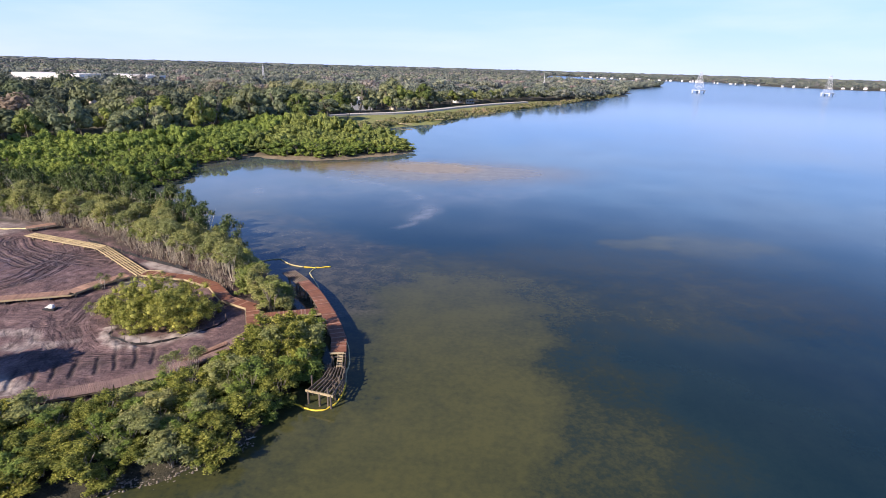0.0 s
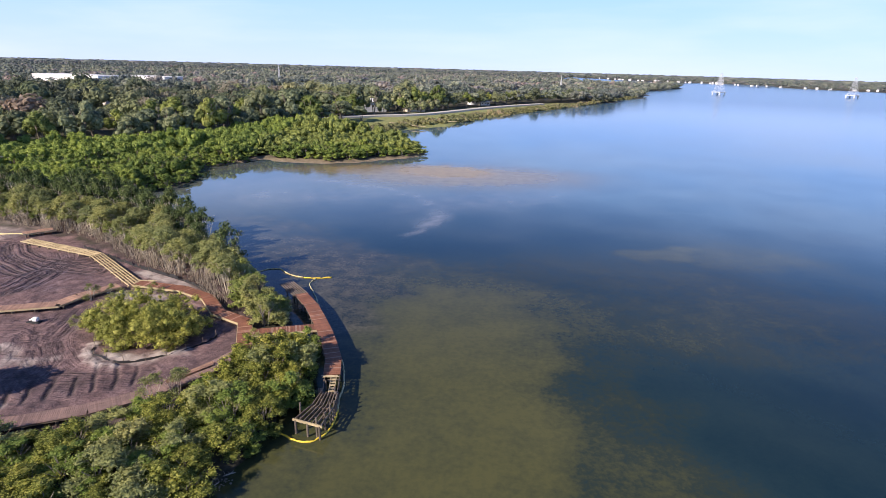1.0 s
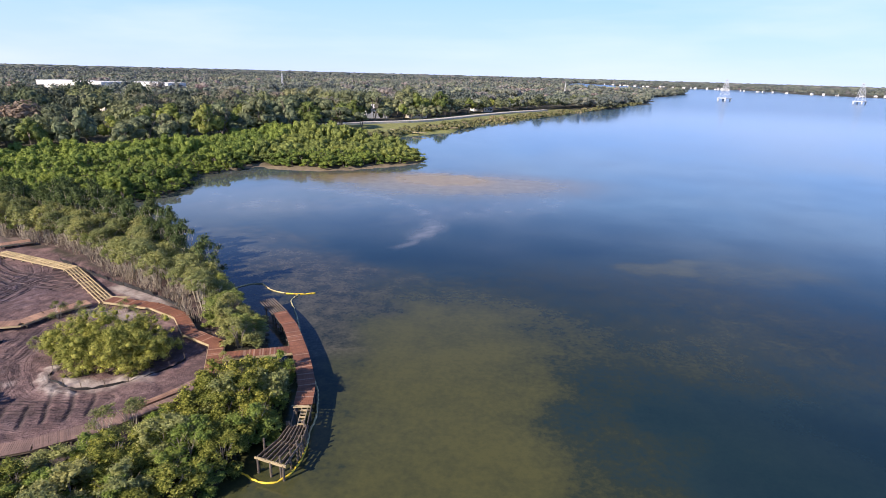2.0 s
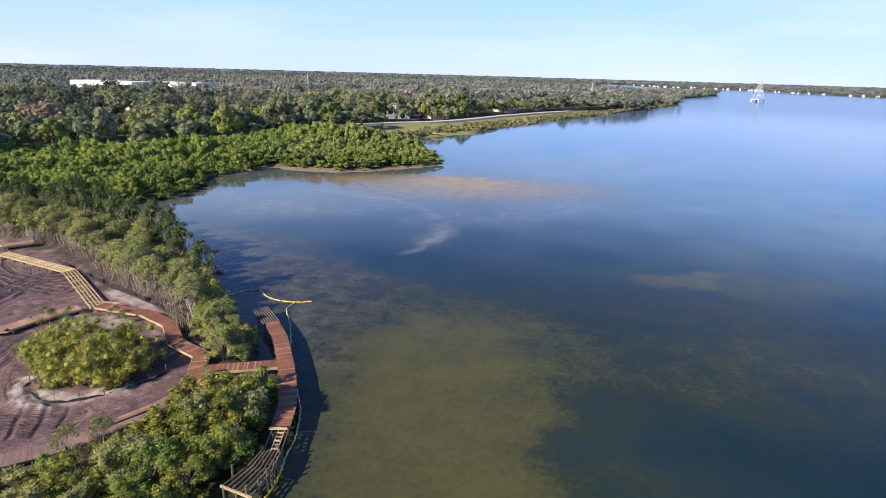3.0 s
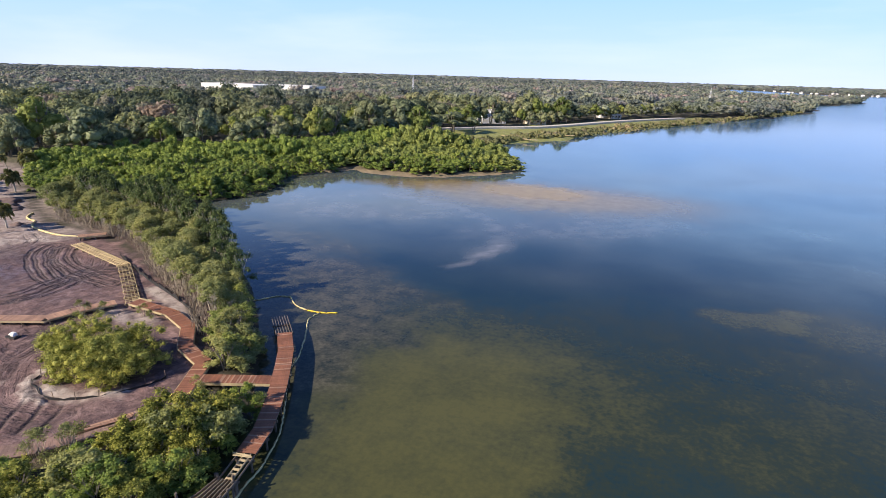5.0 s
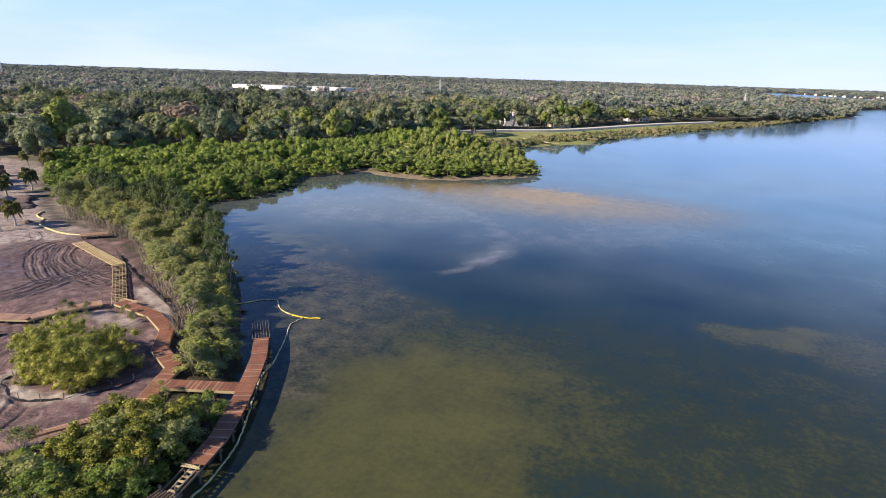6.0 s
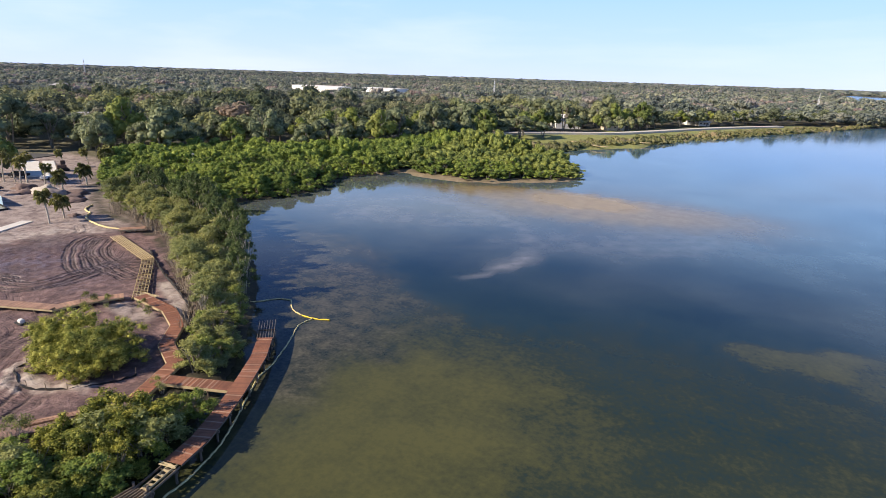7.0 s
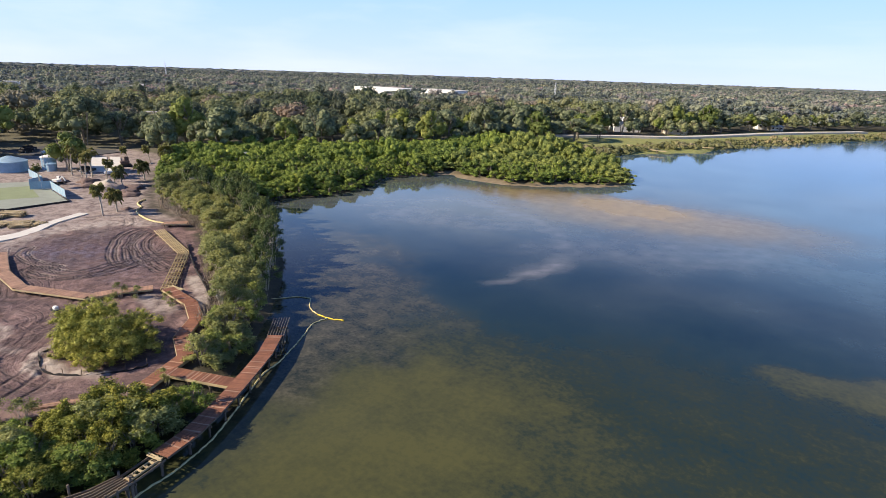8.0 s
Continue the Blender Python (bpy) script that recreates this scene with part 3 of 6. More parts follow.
def make_ground():
    xs = lines((-4900, -900, 400), (-900, -260, 40), (-260, -96, 2.5), (-96, -28, 0.21), (-28, -10, 1), (-10, 60, 5), (60, 600, 30), (600, 4901, 390))
    ys = lines((-600, 0, 60), (0, 40, 2), (40, 92, 0.21), (92, 110, 1), (110, 380, 4), (380, 900, 20), (900, 4901, 190))
    gx, gy = np.meshgrid(xs, ys)
    x, y = gx.ravel(), gy.ravel()
    z, d = ground_z(x, y)
    mud = step(np.where(inside(x, y, SITE), 1, -1) * away(x, y, SITE, True) + 0.8 * rough_field(x, y, 5, 6), -1, 1.2)
    rad, ang, churn = tracks(x, y)
    depth = np.zeros_like(x)
    site = (x > -96) & (x < -28) & (y > 40) & (y < 92)
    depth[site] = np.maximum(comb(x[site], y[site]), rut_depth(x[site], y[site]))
    mud = np.maximum(mud, 0.75 * step(np.where(inside(x, y, STRIP), 1, -1) * away(x, y, STRIP, True), -1, 0.5) * step(d, 3, 6))
    mud = mud * step(d, 0.5, 2.5)
    near = (x > -96) & (x < -15) & (y > 36) & (y < 100)
    z = z + near * mud * (-0.07 * depth - 0.02 * churn * np.cos(rad * 6.283 / 1.7) + 0.05 * rough_field(x, y, 2.2, 12) + 0.12 * rough_field(x, y, 11, 13))
    berm = (1 - step(away(x + 0.5 * rough_field(x, y, 2.5, 91), y + 0.5 * rough_field(x, y, 2.5, 92), [(-41.2, 55.2), (-40.4, 52.8), (-38.6, 51.6), (-36.4, 51.2)]), 0.15, 1.0)) + 0.6 * (1 - step(away(x, y, [(-38, 53.4), (-35, 53.2), (-33, 54.6)]), 0.2, 1.2)) + 0.7 * (1 - step(away(x, y, [(-31.8, 54.4), (-30.6, 55.6)]), 0.1, 0.5))
    z = z + near * 0.28 * np.clip(berm, 0, 1) * (0.8 + 0.3 * rough_field(x, y, 1.1, 93))
    grass = step(np.where(inside(x, y, PARK), 1, -1) * away(x, y, PARK, True), -4, 2)
    sand = (1 - step(d, 2.0, 4.0)) * (d > -3) * step(y, 150, 165) * (1 - step(y, 212, 220))
    pale = 0.8 * step(1.3 - away(x, y, [(-38.5, 53), (-34.5, 52.6), (-31, 55)]) + 0.5 * rough_field(x, y, 2.5, 94), 0, 1.4) + 0.8 * step(2.5 - away(x, y, [(-46, 51), (-53, 53), (-60, 51)]) + 2.0 * rough_field(x, y, 4, 95), 0, 3) + step(4 - away(x, y, [(-44, 41), (-52, 44)]) + rough_field(x, y, 4, 9), 0, 2)
    pale = pale + step(1.5 - away(x, y, [(-49, 77), (-41, 73.5), (-36, 69.5)]), 0, 1) + 0.8 * step(2.2 - away(x, y, [(-47, 69), (-41, 68)]), 0, 1.5)
    pale = np.maximum(pale, 0.75 * step(-x + 0.3 * y + 3 * rough_field(x, y, 12, 15), 104, 116) * (x > -200))
    pale = pale + 0.6 * step(2.6 - away(x, y, [(-83, 64), (-87, 68), (-90, 73), (-90.5, 79), (-88, 85.5), (-84, 88)]) + 1.2 * rough_field(x, y, 3.5, 16), 0, 2)
    pale = pale + 1.1 * near * np.clip(berm, 0, 1)
    nx, ny = len(xs), len(ys)
    i = (np.arange(ny - 1)[:, None] * nx + np.arange(nx - 1)).ravel()
    faces = np.stack([i, i + 1, i + nx + 1, i + nx], 1)
    me = mesh_of("ground", np.stack([x, y, z], 1), faces, [MAT["ground"]],
                 [("mud", mud), ("grass", grass), ("pale_inland", step(d, 30, 110)), ("sand", np.clip(sand, 0, 1)), ("rut", np.clip(depth * near, 0, 1)), ("rad", rad), ("round", ang), ("churn", churn * near), ("pale", np.clip(pale, 0, 1)), ("wet", np.maximum(blob(x, y, -76, 72, 9, 5.5, 25, 0.5), 0.6 * step(np.where(inside(x, y, BOWL), 1, -1) * away(x, y, BOWL, True) + 1.2 * rough_field(x, y, 5, 19), 0, 4)))], True)
    return tagged(new("ground", me), "flat coastal ground, bare churned mud on the building site", "ground", kind="structure")


def make_water():
    xs = lines((-4900, -900, 500), (-900, -100, 50), (-100, 76, 1.2), (76, 110, 5), (110, 600, 25), (600, 4901, 390))
    ys = lines((-4900, -100, 600), (-100, 18, 10), (18, 210, 1.2), (210, 700, 10), (700, 4901, 200))
    gx, gy = np.meshgrid(xs, ys)
    x, y = gx.ravel(), gy.ravel()
    wx, wy = x + 2.5 * rough_field(x, y, 14, 21), y + 2.5 * rough_field(x, y, 14, 22)
    # the pale sand flat off the pier, its mottled edge and the weedy ground beyond
    flat = np.where(inside(wx, wy, FLAT), 1, -1) * away(wx, wy, FLAT, True)
    s = (0.76 + 0.06 * rough_field(x, y, 9, 43)) * step(flat + 1.5 * rough_field(x, y, 6, 44), -8.5, 4.5)
    s = np.maximum(s, 0.42 * step(flat, -21.0, -3.0))
    s = np.maximum(s, 0.26 * blob(wx, wy, 30, 78, 32, 24, 15, 0.7))
    s = np.maximum(s, 0.62 * blob(wx, wy, 32, 99.5, 7, 4, 15, 0.4))
    s = np.maximum(s, 0.32 * blob(wx, wy, 23.5, 67.5, 6, 7, 20, 0.6))
    s = np.maximum(s, 0.30 * blob(wx, wy, 36, 72, 19, 9, -25, 0.6))
    s = np.maximum(s, 0.30 * blob(wx, wy, 29, 84, 9, 4, 30, 0.6))
    s = np.maximum(s, 0.42 * blob(wx, wy, 47, 100, 14, 7, 10, 0.6))
    shore = away(x, y, LAND, True) + 4 * rough_field(x, y, 14, 42)
    s = np.maximum(s, 0.5 * (1 - step(shore, 8, 27)) * (1 - step(y, 105, 125)))
    weed = (1 - step(shore, 12, 26)) * step(y, 52, 64) * (1 - step(y, 104, 126)) * (1 - step(flat, -5.0, 2.0))
    s = np.maximum(s, 0.55 * blob(wx, wy, -40, 152, 36, 18, 25, 0.7))
    dark = blob(wx, wy, 30, 52, 24, 7, -17, 0.6)
    s = np.maximum(s - 0.22 * dark, 0) + 0.12
    bx, by = x + 1.5 * rough_field(x, y, 10, 31), y + 1.5 * rough_field(x, y, 10, 32)
    bar = 1.0 * blob(bx, by, -12, 173, 20, 12, -4, 0.5)
    bar = np.maximum(bar, 0.75 * blob(bx, by, -30, 172, 25, 11, 10, 0.6))
    bar = np.maximum(bar, 0.5 * blob(bx, by, -47, 172, 20, 6, 25, 0.6))
    bar = np.maximum(bar, 0.72 * blob(bx, by, -6, 168, 38, 17, 8, 0.7))
    curl = [(-14, 104.4), (-12.5, 106.1), (-11.2, 111.2), (-8.8, 119.4), (-10.5, 130.7), (-16.4, 138.8), (-24, 144.2), (-34, 149.5), (-46, 153)]
    plume = 0.6 * (1 - step(away(x + 0.7 * rough_field(x, y, 4, 33), y + 0.7 * rough_field(x, y, 4, 34), curl[:4]), 0.1, 1.5)) + 0.55 * (1 - step(away(bx, by, curl[2:]), 0.2, 4.6))
    plume = np.maximum(plume, 0.45 * blob(bx, by, -48, 133, 24, 8, 15, 0.7))
    plume = np.maximum(plume, 0.4 * blob(bx, by, -60, 146, 18, 7, 40, 0.7))
    plume = np.maximum(plume, 0.4 * blob(bx, by, 4, 140, 26, 9, 30, 0.7))
    plume = np.clip(plume * (0.75 + 0.35 * rough_field(x, y, 7, 35)), 0, 1)
    bar = np.maximum(bar, 0.2 * (1 - step(away(x, y, [(-84, 118), (-83, 127), (-78, 146), (-82, 160), (-72, 171)]), 1, 8)))
    nx, ny = len(xs), len(ys)
    i = (np.arange(ny - 1)[:, None] * nx + np.arange(nx - 1)).ravel()
    # silt and deep grow with distance from the camera's start, not the bed's depth
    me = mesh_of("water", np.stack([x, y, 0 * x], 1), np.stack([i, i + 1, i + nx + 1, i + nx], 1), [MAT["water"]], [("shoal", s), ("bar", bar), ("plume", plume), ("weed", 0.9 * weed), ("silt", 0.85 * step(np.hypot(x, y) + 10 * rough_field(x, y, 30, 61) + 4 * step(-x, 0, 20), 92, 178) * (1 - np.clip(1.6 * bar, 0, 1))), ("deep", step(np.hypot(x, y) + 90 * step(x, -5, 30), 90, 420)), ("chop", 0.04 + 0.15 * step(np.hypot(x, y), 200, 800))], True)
    return tagged(new("water", me), "calm shallow bay water over sand and seagrass", "water", kind="structure")


make_ground()
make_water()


# ---- trees ----
def spots(line, gap, start=0.0):
    """Places every gap metres along a polyline, with the way there."""
    out, carry = [], start
    for (x1, y1), (x2, y2) in zip(line, line[1:]):
        L = math.hypot(x2 - x1, y2 - y1)
        s = carry
        while s < L:
            out.append((x1 + (x2 - x1) * s / L, y1 + (y2 - y1) * s / L, math.degrees(math.atan2(y2 - y1, x2 - x1))))
            s += gap
        carry = s - L
    return out


def ico(sub):
    bm = bmesh.new()
    bmesh.ops.create_icosphere(bm, subdivisions=sub, radius=1)
    v = np.array([p.co[:] for p in bm.verts])
    f = np.array([[p.index for p in q.verts] for q in bm.faces])
    bm.free()
    return v, f


ICO1, ICO2 = ico(1), ico(2)


def leaf_cloud(rg, blobs, count, size, core=0.78, up=0.6, slim=0.55, low=-0.45, own=0.8, near=0.62, deep=0.55):
    """Leaf clumps strewn over the shells of a crown's lobes, round darker cores."""
    b = np.array(blobs, float)
    w = b[:, 3] * b[:, 3]
    k = rg.choice(len(b), count, p=w / w.sum())
    d = rg.normal(size=(count, 3))
    d /= np.linalg.norm(d, axis=1)[:, None]
    d[:, 2] = np.where(d[:, 2] < low, -d[:, 2], d[:, 2])
    rad = np.stack([b[k, 3], b[k, 3], b[k, 4]], 1)
    pos = b[k, :3] + d * rad * (near + deep * rg.beta(2.2, 2.0, (count, 1)))
    n = d * own + rg.normal(size=(count, 3)) * (0.42 + 0.3 * max(0.0, 0.8 - own)) + np.array([0, 0, up])
    n /= np.linalg.norm(n, axis=1)[:, None]
    u = np.cross(n, rg.normal(size=(count, 3)))
    u /= np.linalg.norm(u, axis=1)[:, None]
    v = np.cross(n, u)
    s = size * rg.uniform(0.55, 1.35, (count, 1))
    droop = n * s * 0.25
    vs = np.stack([pos + u * s - droop, pos + v * s * slim, pos - u * s - droop, pos - v * s * slim], 1).reshape(-1, 3)
    i = np.arange(count)[:, None] * 4
    fs = np.concatenate([i + [[0, 1, 2]], i + [[0, 2, 3]]])
    if core:
        iv, fi = ICO1
        for x, y, z, r, h in b:
            p = iv * rg.uniform(0.85, 1.1, (len(iv), 1)) * np.array([r, r, h]) * core + np.array([x, y, z])
            fs = np.concatenate([fs, fi + len(vs)])
            vs = np.concatenate([vs, p])
    return vs, fs


def stems(bm, rg, n, height, spread, r0, lean=0.5, segments=4, base=0.3):
    """Forking stems that rise and spread from one foot."""
    for i in range(n):
        a = rg.uniform(0, 6.283)
        p = Vector((math.cos(a) * base * rg.uniform(0.3, 1), math.sin(a) * base * rg.uniform(0.3, 1), -0.25))
        q = p + Vector((math.cos(a) * spread * lean * 0.5, math.sin(a) * spread * lean * 0.5, height * 0.5))
        e = q + Vector((math.cos(a + rg.uniform(-0.6, 0.6)) * spread * 0.5, math.sin(a + rg.uniform(-0.6, 0.6)) * spread * 0.5, height * 0.4))
        tube(bm, p, q, r0, r0 * 0.7, segments)
        tube(bm, q, e, r0 * 0.7, r0 * 0.3, segments)
        for j in range(2):
            g = q + Vector((rg.uniform(-1, 1) * spread * 0.5, rg.uniform(-1, 1) * spread * 0.5, height * rg.uniform(0.2, 0.45)))
            tube(bm, q, g, r0 * 0.5, r0 * 0.2, segments)


def dome(rg, n, radius, low, high, r, flat=0.8):
    """Lobes of a rounded crown."""
    out = []
    for i in range(n):
        a, k = rg.uniform(0, 6.283), math.sqrt(rg.uniform(0, 1))
        z = low + (high - low) * (1 - k * k * 0.75) * rg.uniform(0.7, 1.0)
        rr = r * rg.uniform(0.7, 1.25)
        out.append((math.cos(a) * k * radius, math.sin(a) * k * radius, z, rr, rr * flat))
    return out


def crown(rg, n, radius, low, high, r, flat=0.85):
    """Lobes over the outside of one broad rounded crown, a few of them standing proud."""
    out = []
    for i in range(n):
        a, z = rg.uniform(0, 6.283), rg.uniform(-0.25, 1.0)
        k = math.sqrt(max(0.0, 1 - z * z)) * rg.uniform(0.62, 1.0)
        rr = r * rg.uniform(0.6, 1.3)
        out.append((math.cos(a) * k * radius * 0.8, math.sin(a) * k * radius * 0.8, low + (high - low) * (0.35 + 0.65 * z) * rg.uniform(0.86, 1.06), rr, rr * flat))
    return out


def bank(rg, n, radius, low, high, r, flat=0.85):
    """Lobes of a crown that is leafy from its top down to the ground, ragged all round."""
    out = []
    for i in range(n):
        a, h = rg.uniform(0, 6.283), rg.uniform(0, 1) ** 0.8
        k = math.sqrt(rg.uniform(0.25, 1)) * (1.05 - 0.7 * h ** 2.5)
        rr = r * rg.uniform(0.45, 1.2)
        out.append((math.cos(a) * k * radius, math.sin(a) * k * radius, low + (high - low) * h, rr, rr * flat))
    return out


def sprays(rg, n, radius, low, high, r, flat=0.85):
    """Lobes gathered into leafy sprays, with gaps between them, from the top down to the ground."""
    out = []
    for i in range(max(4, n // 6)):
        a, h = rg.uniform(0, 6.283), rg.uniform(0, 1) ** 0.9
        k = math.sqrt(rg.uniform(0.3, 1)) * (1.08 - 0.66 * h ** 2.0)
        c = np.array([math.cos(a) * k * radius, math.sin(a) * k * radius, low + (high - low) * h])
        for j in range(6):
            p = c + rg.normal(size=3) * r * np.array([0.62, 0.62, 0.5])
            rr = r * rg.uniform(0.4, 1.0)
            out.append((*p, rr, rr * flat))
    return out


def tree(name, label, category, seed, height, radius, lobes, lobe_r, count, size, leaf, bark, nstems=4, low=0.35, r0=0.09, core=0.78, stem_spread=0.7, group="", at=(0, 0, 0), shape=None, own=0.8, near=0.62, deep=0.55, up=0.6):
    rg = np.random.default_rng(seed)
    ob = thing(name, label, category, group, at)
    bm = bmesh.new()
    stems(bm, rg, nstems, height * 0.95, radius * stem_spread, r0)
    part("trunk", bm, bark, ob)
    vs, fs = leaf_cloud(rg, (shape or dome)(rg, lobes, radius, height * low, height - lobe_r * 0.7, lobe_r), count, size, core, up=up, own=own, near=near, deep=deep)
    part_mesh("crown", mesh_of("crown", vs, fs, [leaf]), ob)
    return ob


def scatter(poly, gap, seed, keep=1.0, inset=0.4):
    rg = np.random.default_rng(seed)
    p = np.array(poly)
    out = []
    x0, y0 = p.min(0)
    x1, y1 = p.max(0)
    gx, gy = np.meshgrid(np.arange(x0, x1 + gap, gap), np.arange(y0, y1 + gap, gap * 0.88))
    gx = gx + (np.arange(gx.shape[0]) % 2)[:, None] * gap / 2
    x, y = (gx + rg.uniform(-0.35, 0.35, gx.shape) * gap).ravel(), (gy + rg.uniform(-0.35, 0.35, gy.shape) * gap).ravel()
    ok = inside(x, y, poly) & (away(x, y, poly, True) > inset) & (rg.uniform(size=x.shape) < keep)
    return x[ok], y[ok]


def settle(x, y):
    return float(ground_z(np.array([x]), np.array([y]))[0][0])


def plant(kinds, xs, ys, seed, lo=0.8, hi=1.2, tall=None):
    """Copies of the given trees, turned and sized unevenly."""
    rg = random.Random(seed)
    zs, _ = ground_z(np.array(xs), np.array(ys))
    used = set()
    for x, y, z in zip(xs, ys, zs):
        k = rg.choice(kinds)
        s = rg.uniform(lo, hi)
        h = s * rg.uniform(0.9, 1.12) * (tall(x, y) if tall else 1)
        m = pose(x, y, z, 0, 0, rg.uniform(0, 360)) @ Matrix.Diagonal((s, s, h, 1))
        if k.name in used:
            copy_thing(k, m)
        else:
            k.matrix_basis = m
            used.add(k.name)


near_kinds = [tree("mangrove_tree", lab, "mangrove", 40 + i, h, r, n * 2 + 14, 0.5, c, 0.098, MAT[mt], MAT["bark"], 5, 0.04, 0.05, core=0.66, group="mangroves on the point", shape=sprays, own=0.55, near=0.5, deep=1.0, up=0.55)
              for i, (h, r, n, c, mt, lab) in enumerate([(4.3, 1.7, 34, 4300, "mangrove", "dense yellow-green mangrove tree on the muddy shore"), (4.9, 1.7, 36, 4400, "mangrove", "tall yellow-green mangrove tree on the shore"),
                                                         (3.8, 1.75, 32, 4100, "mangrove", "low dense mangrove tree beside the boardwalk"), (4.2, 1.6, 30, 3600, "mangrove_grey", "grey-green mangrove tree with thin foliage"),
                                                         (4.6, 1.8, 36, 4300, "mangrove_bright", "glossy green mangrove tree near the pier")])]
px, py = scatter(POINT, 2.3, 3, inset=0.85)
WALKSIDE = [(-26.6, 50.4), (-29.5, 46.3), (-33.3, 43.3), (-37.9, 40.9), (-44, 38.5)]
plant(near_kinds, px, py, 4, 0.85, 1.2, lambda x, y: (0.82 + 0.12 * float(step(y, 36, 46)) + 0.2 * float(step(y, 45, 50) * step(x, -22, -18.5))) * (1 - 0.12 * float(step(-x, 26, 32))) * (1 - 0.38 * float(1 - step(away(np.array([x]), np.array([y]), WALKSIDE), 1.7, 3.6)[0])))

for i, (x, y, k) in enumerate([(-17.3, 46.4, 0.95), (-16.8, 48.8, 0.9), (-17.0, 51.2, 1.0), (-17.8, 53.6, 1.0), (-19.2, 55.6, 0.95), (-18.9, 50.2, 1.05), (-19.4, 52.8, 1.05)]):
    copy_thing(near_kinds[(0, 1, 4, 0)[i % 4]], pose(x, y, settle(x, y), 0, 0, 71 * i) @ Matrix.Diagonal((k, k, k * 1.08, 1)))

strip_kinds = [tree("mangrove_tree", lab, "mangrove", 60 + i, h, r, 30, 0.55, c, 0.12, MAT[mt], MAT["pale_bark"], ns, lw, 0.042, stem_spread=1.05, group="mangroves of the shore strip", own=0.8, near=0.45, deep=1.05, core=0.5, shape=bank, up=0.5)
               for i, (h, r, c, ns, lw, mt, lab) in enumerate([(5.5, 1.4, 1750, 12, 0.42, "mangrove_grey", "grey-green mangrove with bare pale stems"), (5.1, 1.4, 1750, 11, 0.38, "mangrove_olive", "green mangrove with bare pale stems"),
                                                       (5.9, 1.4, 1700, 12, 0.46, "mangrove_grey", "tall grey-green mangrove with bare stems"), (5.6, 1.7, 2000, 7, 0.1, "mangrove_dark", "dark green mangrove leaning over the water"), (6.0, 1.75, 2000, 7, 0.1, "mangrove_dark", "dense green mangrove at the water's edge")])]
px, py = scatter(STRIP, 2.05, 5, inset=0.95)
inner = away(px, py, STRIP[1:13]) < 8.0 + 1.5 * rough_field(px, py, 9, 71)
low_end = lambda x, y: 1.0 - 0.2 * float(step(x, -42, -31))
end = px > -31
plant(strip_kinds[:3], px[inner & ~end], py[inner & ~end], 6, 0.8, 1.15, low_end)
plant(strip_kinds[3:5], px[~inner & ~end], py[~inner & ~end], 7, 0.85, 1.15, lambda x, y: 1.12)
end_kinds = [tree("mangrove_tree", lab, "mangrove", 74 + i, h, 1.6, 72, 0.5, 3600, 0.105, MAT[mt], MAT["bark"], 6, 0.08, core=0.62, group="mangroves of the shore strip", shape=sprays, own=0.55, near=0.5, deep=1.0, up=0.5)
             for i, (h, mt, lab) in enumerate([(4.4, "mangrove_olive", "olive-green mangrove, leafy to the ground, by the pier"), (4.9, "mangrove_grey", "dense grey-green mangrove beside the pier")])]
plant(end_kinds, px[end], py[end], 9, 0.85, 1.1, lambda x, y: 0.92 - 0.25 * float(step(x, -28, -23)))

field_kinds = [tree("mangrove_bush", lab, "mangrove", 80 + i, h, r, 24, 0.85, 1250, 0.165, MAT["mangrove_bright"], MAT["bark"], 4, 0.1, 0.08, core=0.8, shape=bank, own=1.1, near=0.68, deep=0.5, up=0.45, group="mangrove thicket round the cove")
               for i, (h, r, lab) in enumerate([(4.2, 2.5, "bright green mangrove of a dense thicket"), (4.8, 2.6, "tall bright green mangrove in the thicket"), (3.6, 2.5, "low spreading bright green mangrove")])]
px, py = scatter(FIELD, 3.35, 7, inset=0.3)
order = np.argsort(np.hypot(px - 15, py - 20))
px, py = px[order], py[order]


def thicket_height(x, y):
    """Low at the water and on the tip, highest along the ridge behind the front lobe."""
    x, y = np.asarray(x, float), np.asarray(y, float)
    h = 0.95 + 0.2 * rough_field(x, y, 16, 81) + 0.75 * blob(x, y, -70, 236, 26, 13, 5, 0.7) + 0.25 * blob(x, y, -98, 190, 30, 12, 50, 0.7)
    return h * (1 - 0.5 * step(x - 0.3 * (y - 205), -36, -24)) * (1 - 0.3 * (1 - step(away(x, y, FIELD[16:], False), 1.5, 5)) * step(y, 175, 185))


plant(field_kinds, px[:300], py[:300], 8, 0.8, 1.25, lambda x, y: float(thicket_height(x, y)))
# the fringe that hangs over the cove's edge
COVE = LAND[LAND.index((-80, 112)):LAND.index((-75, 177)) + 1]
for i, (x, y, a) in enumerate(spots(COVE, 2.7, 1.0)):
    k = 0.62 + 0.2 * math.sin(i * 2.3)
    copy_thing(field_kinds[i % 3], pose(x - 0.9 * math.cos(math.radians(a - 90)), y - 0.9 * math.sin(math.radians(a - 90)), 0.1, 0, 0, 67 * i) @ Matrix.Diagonal((k * 1.1, k * 1.1, k, 1)))


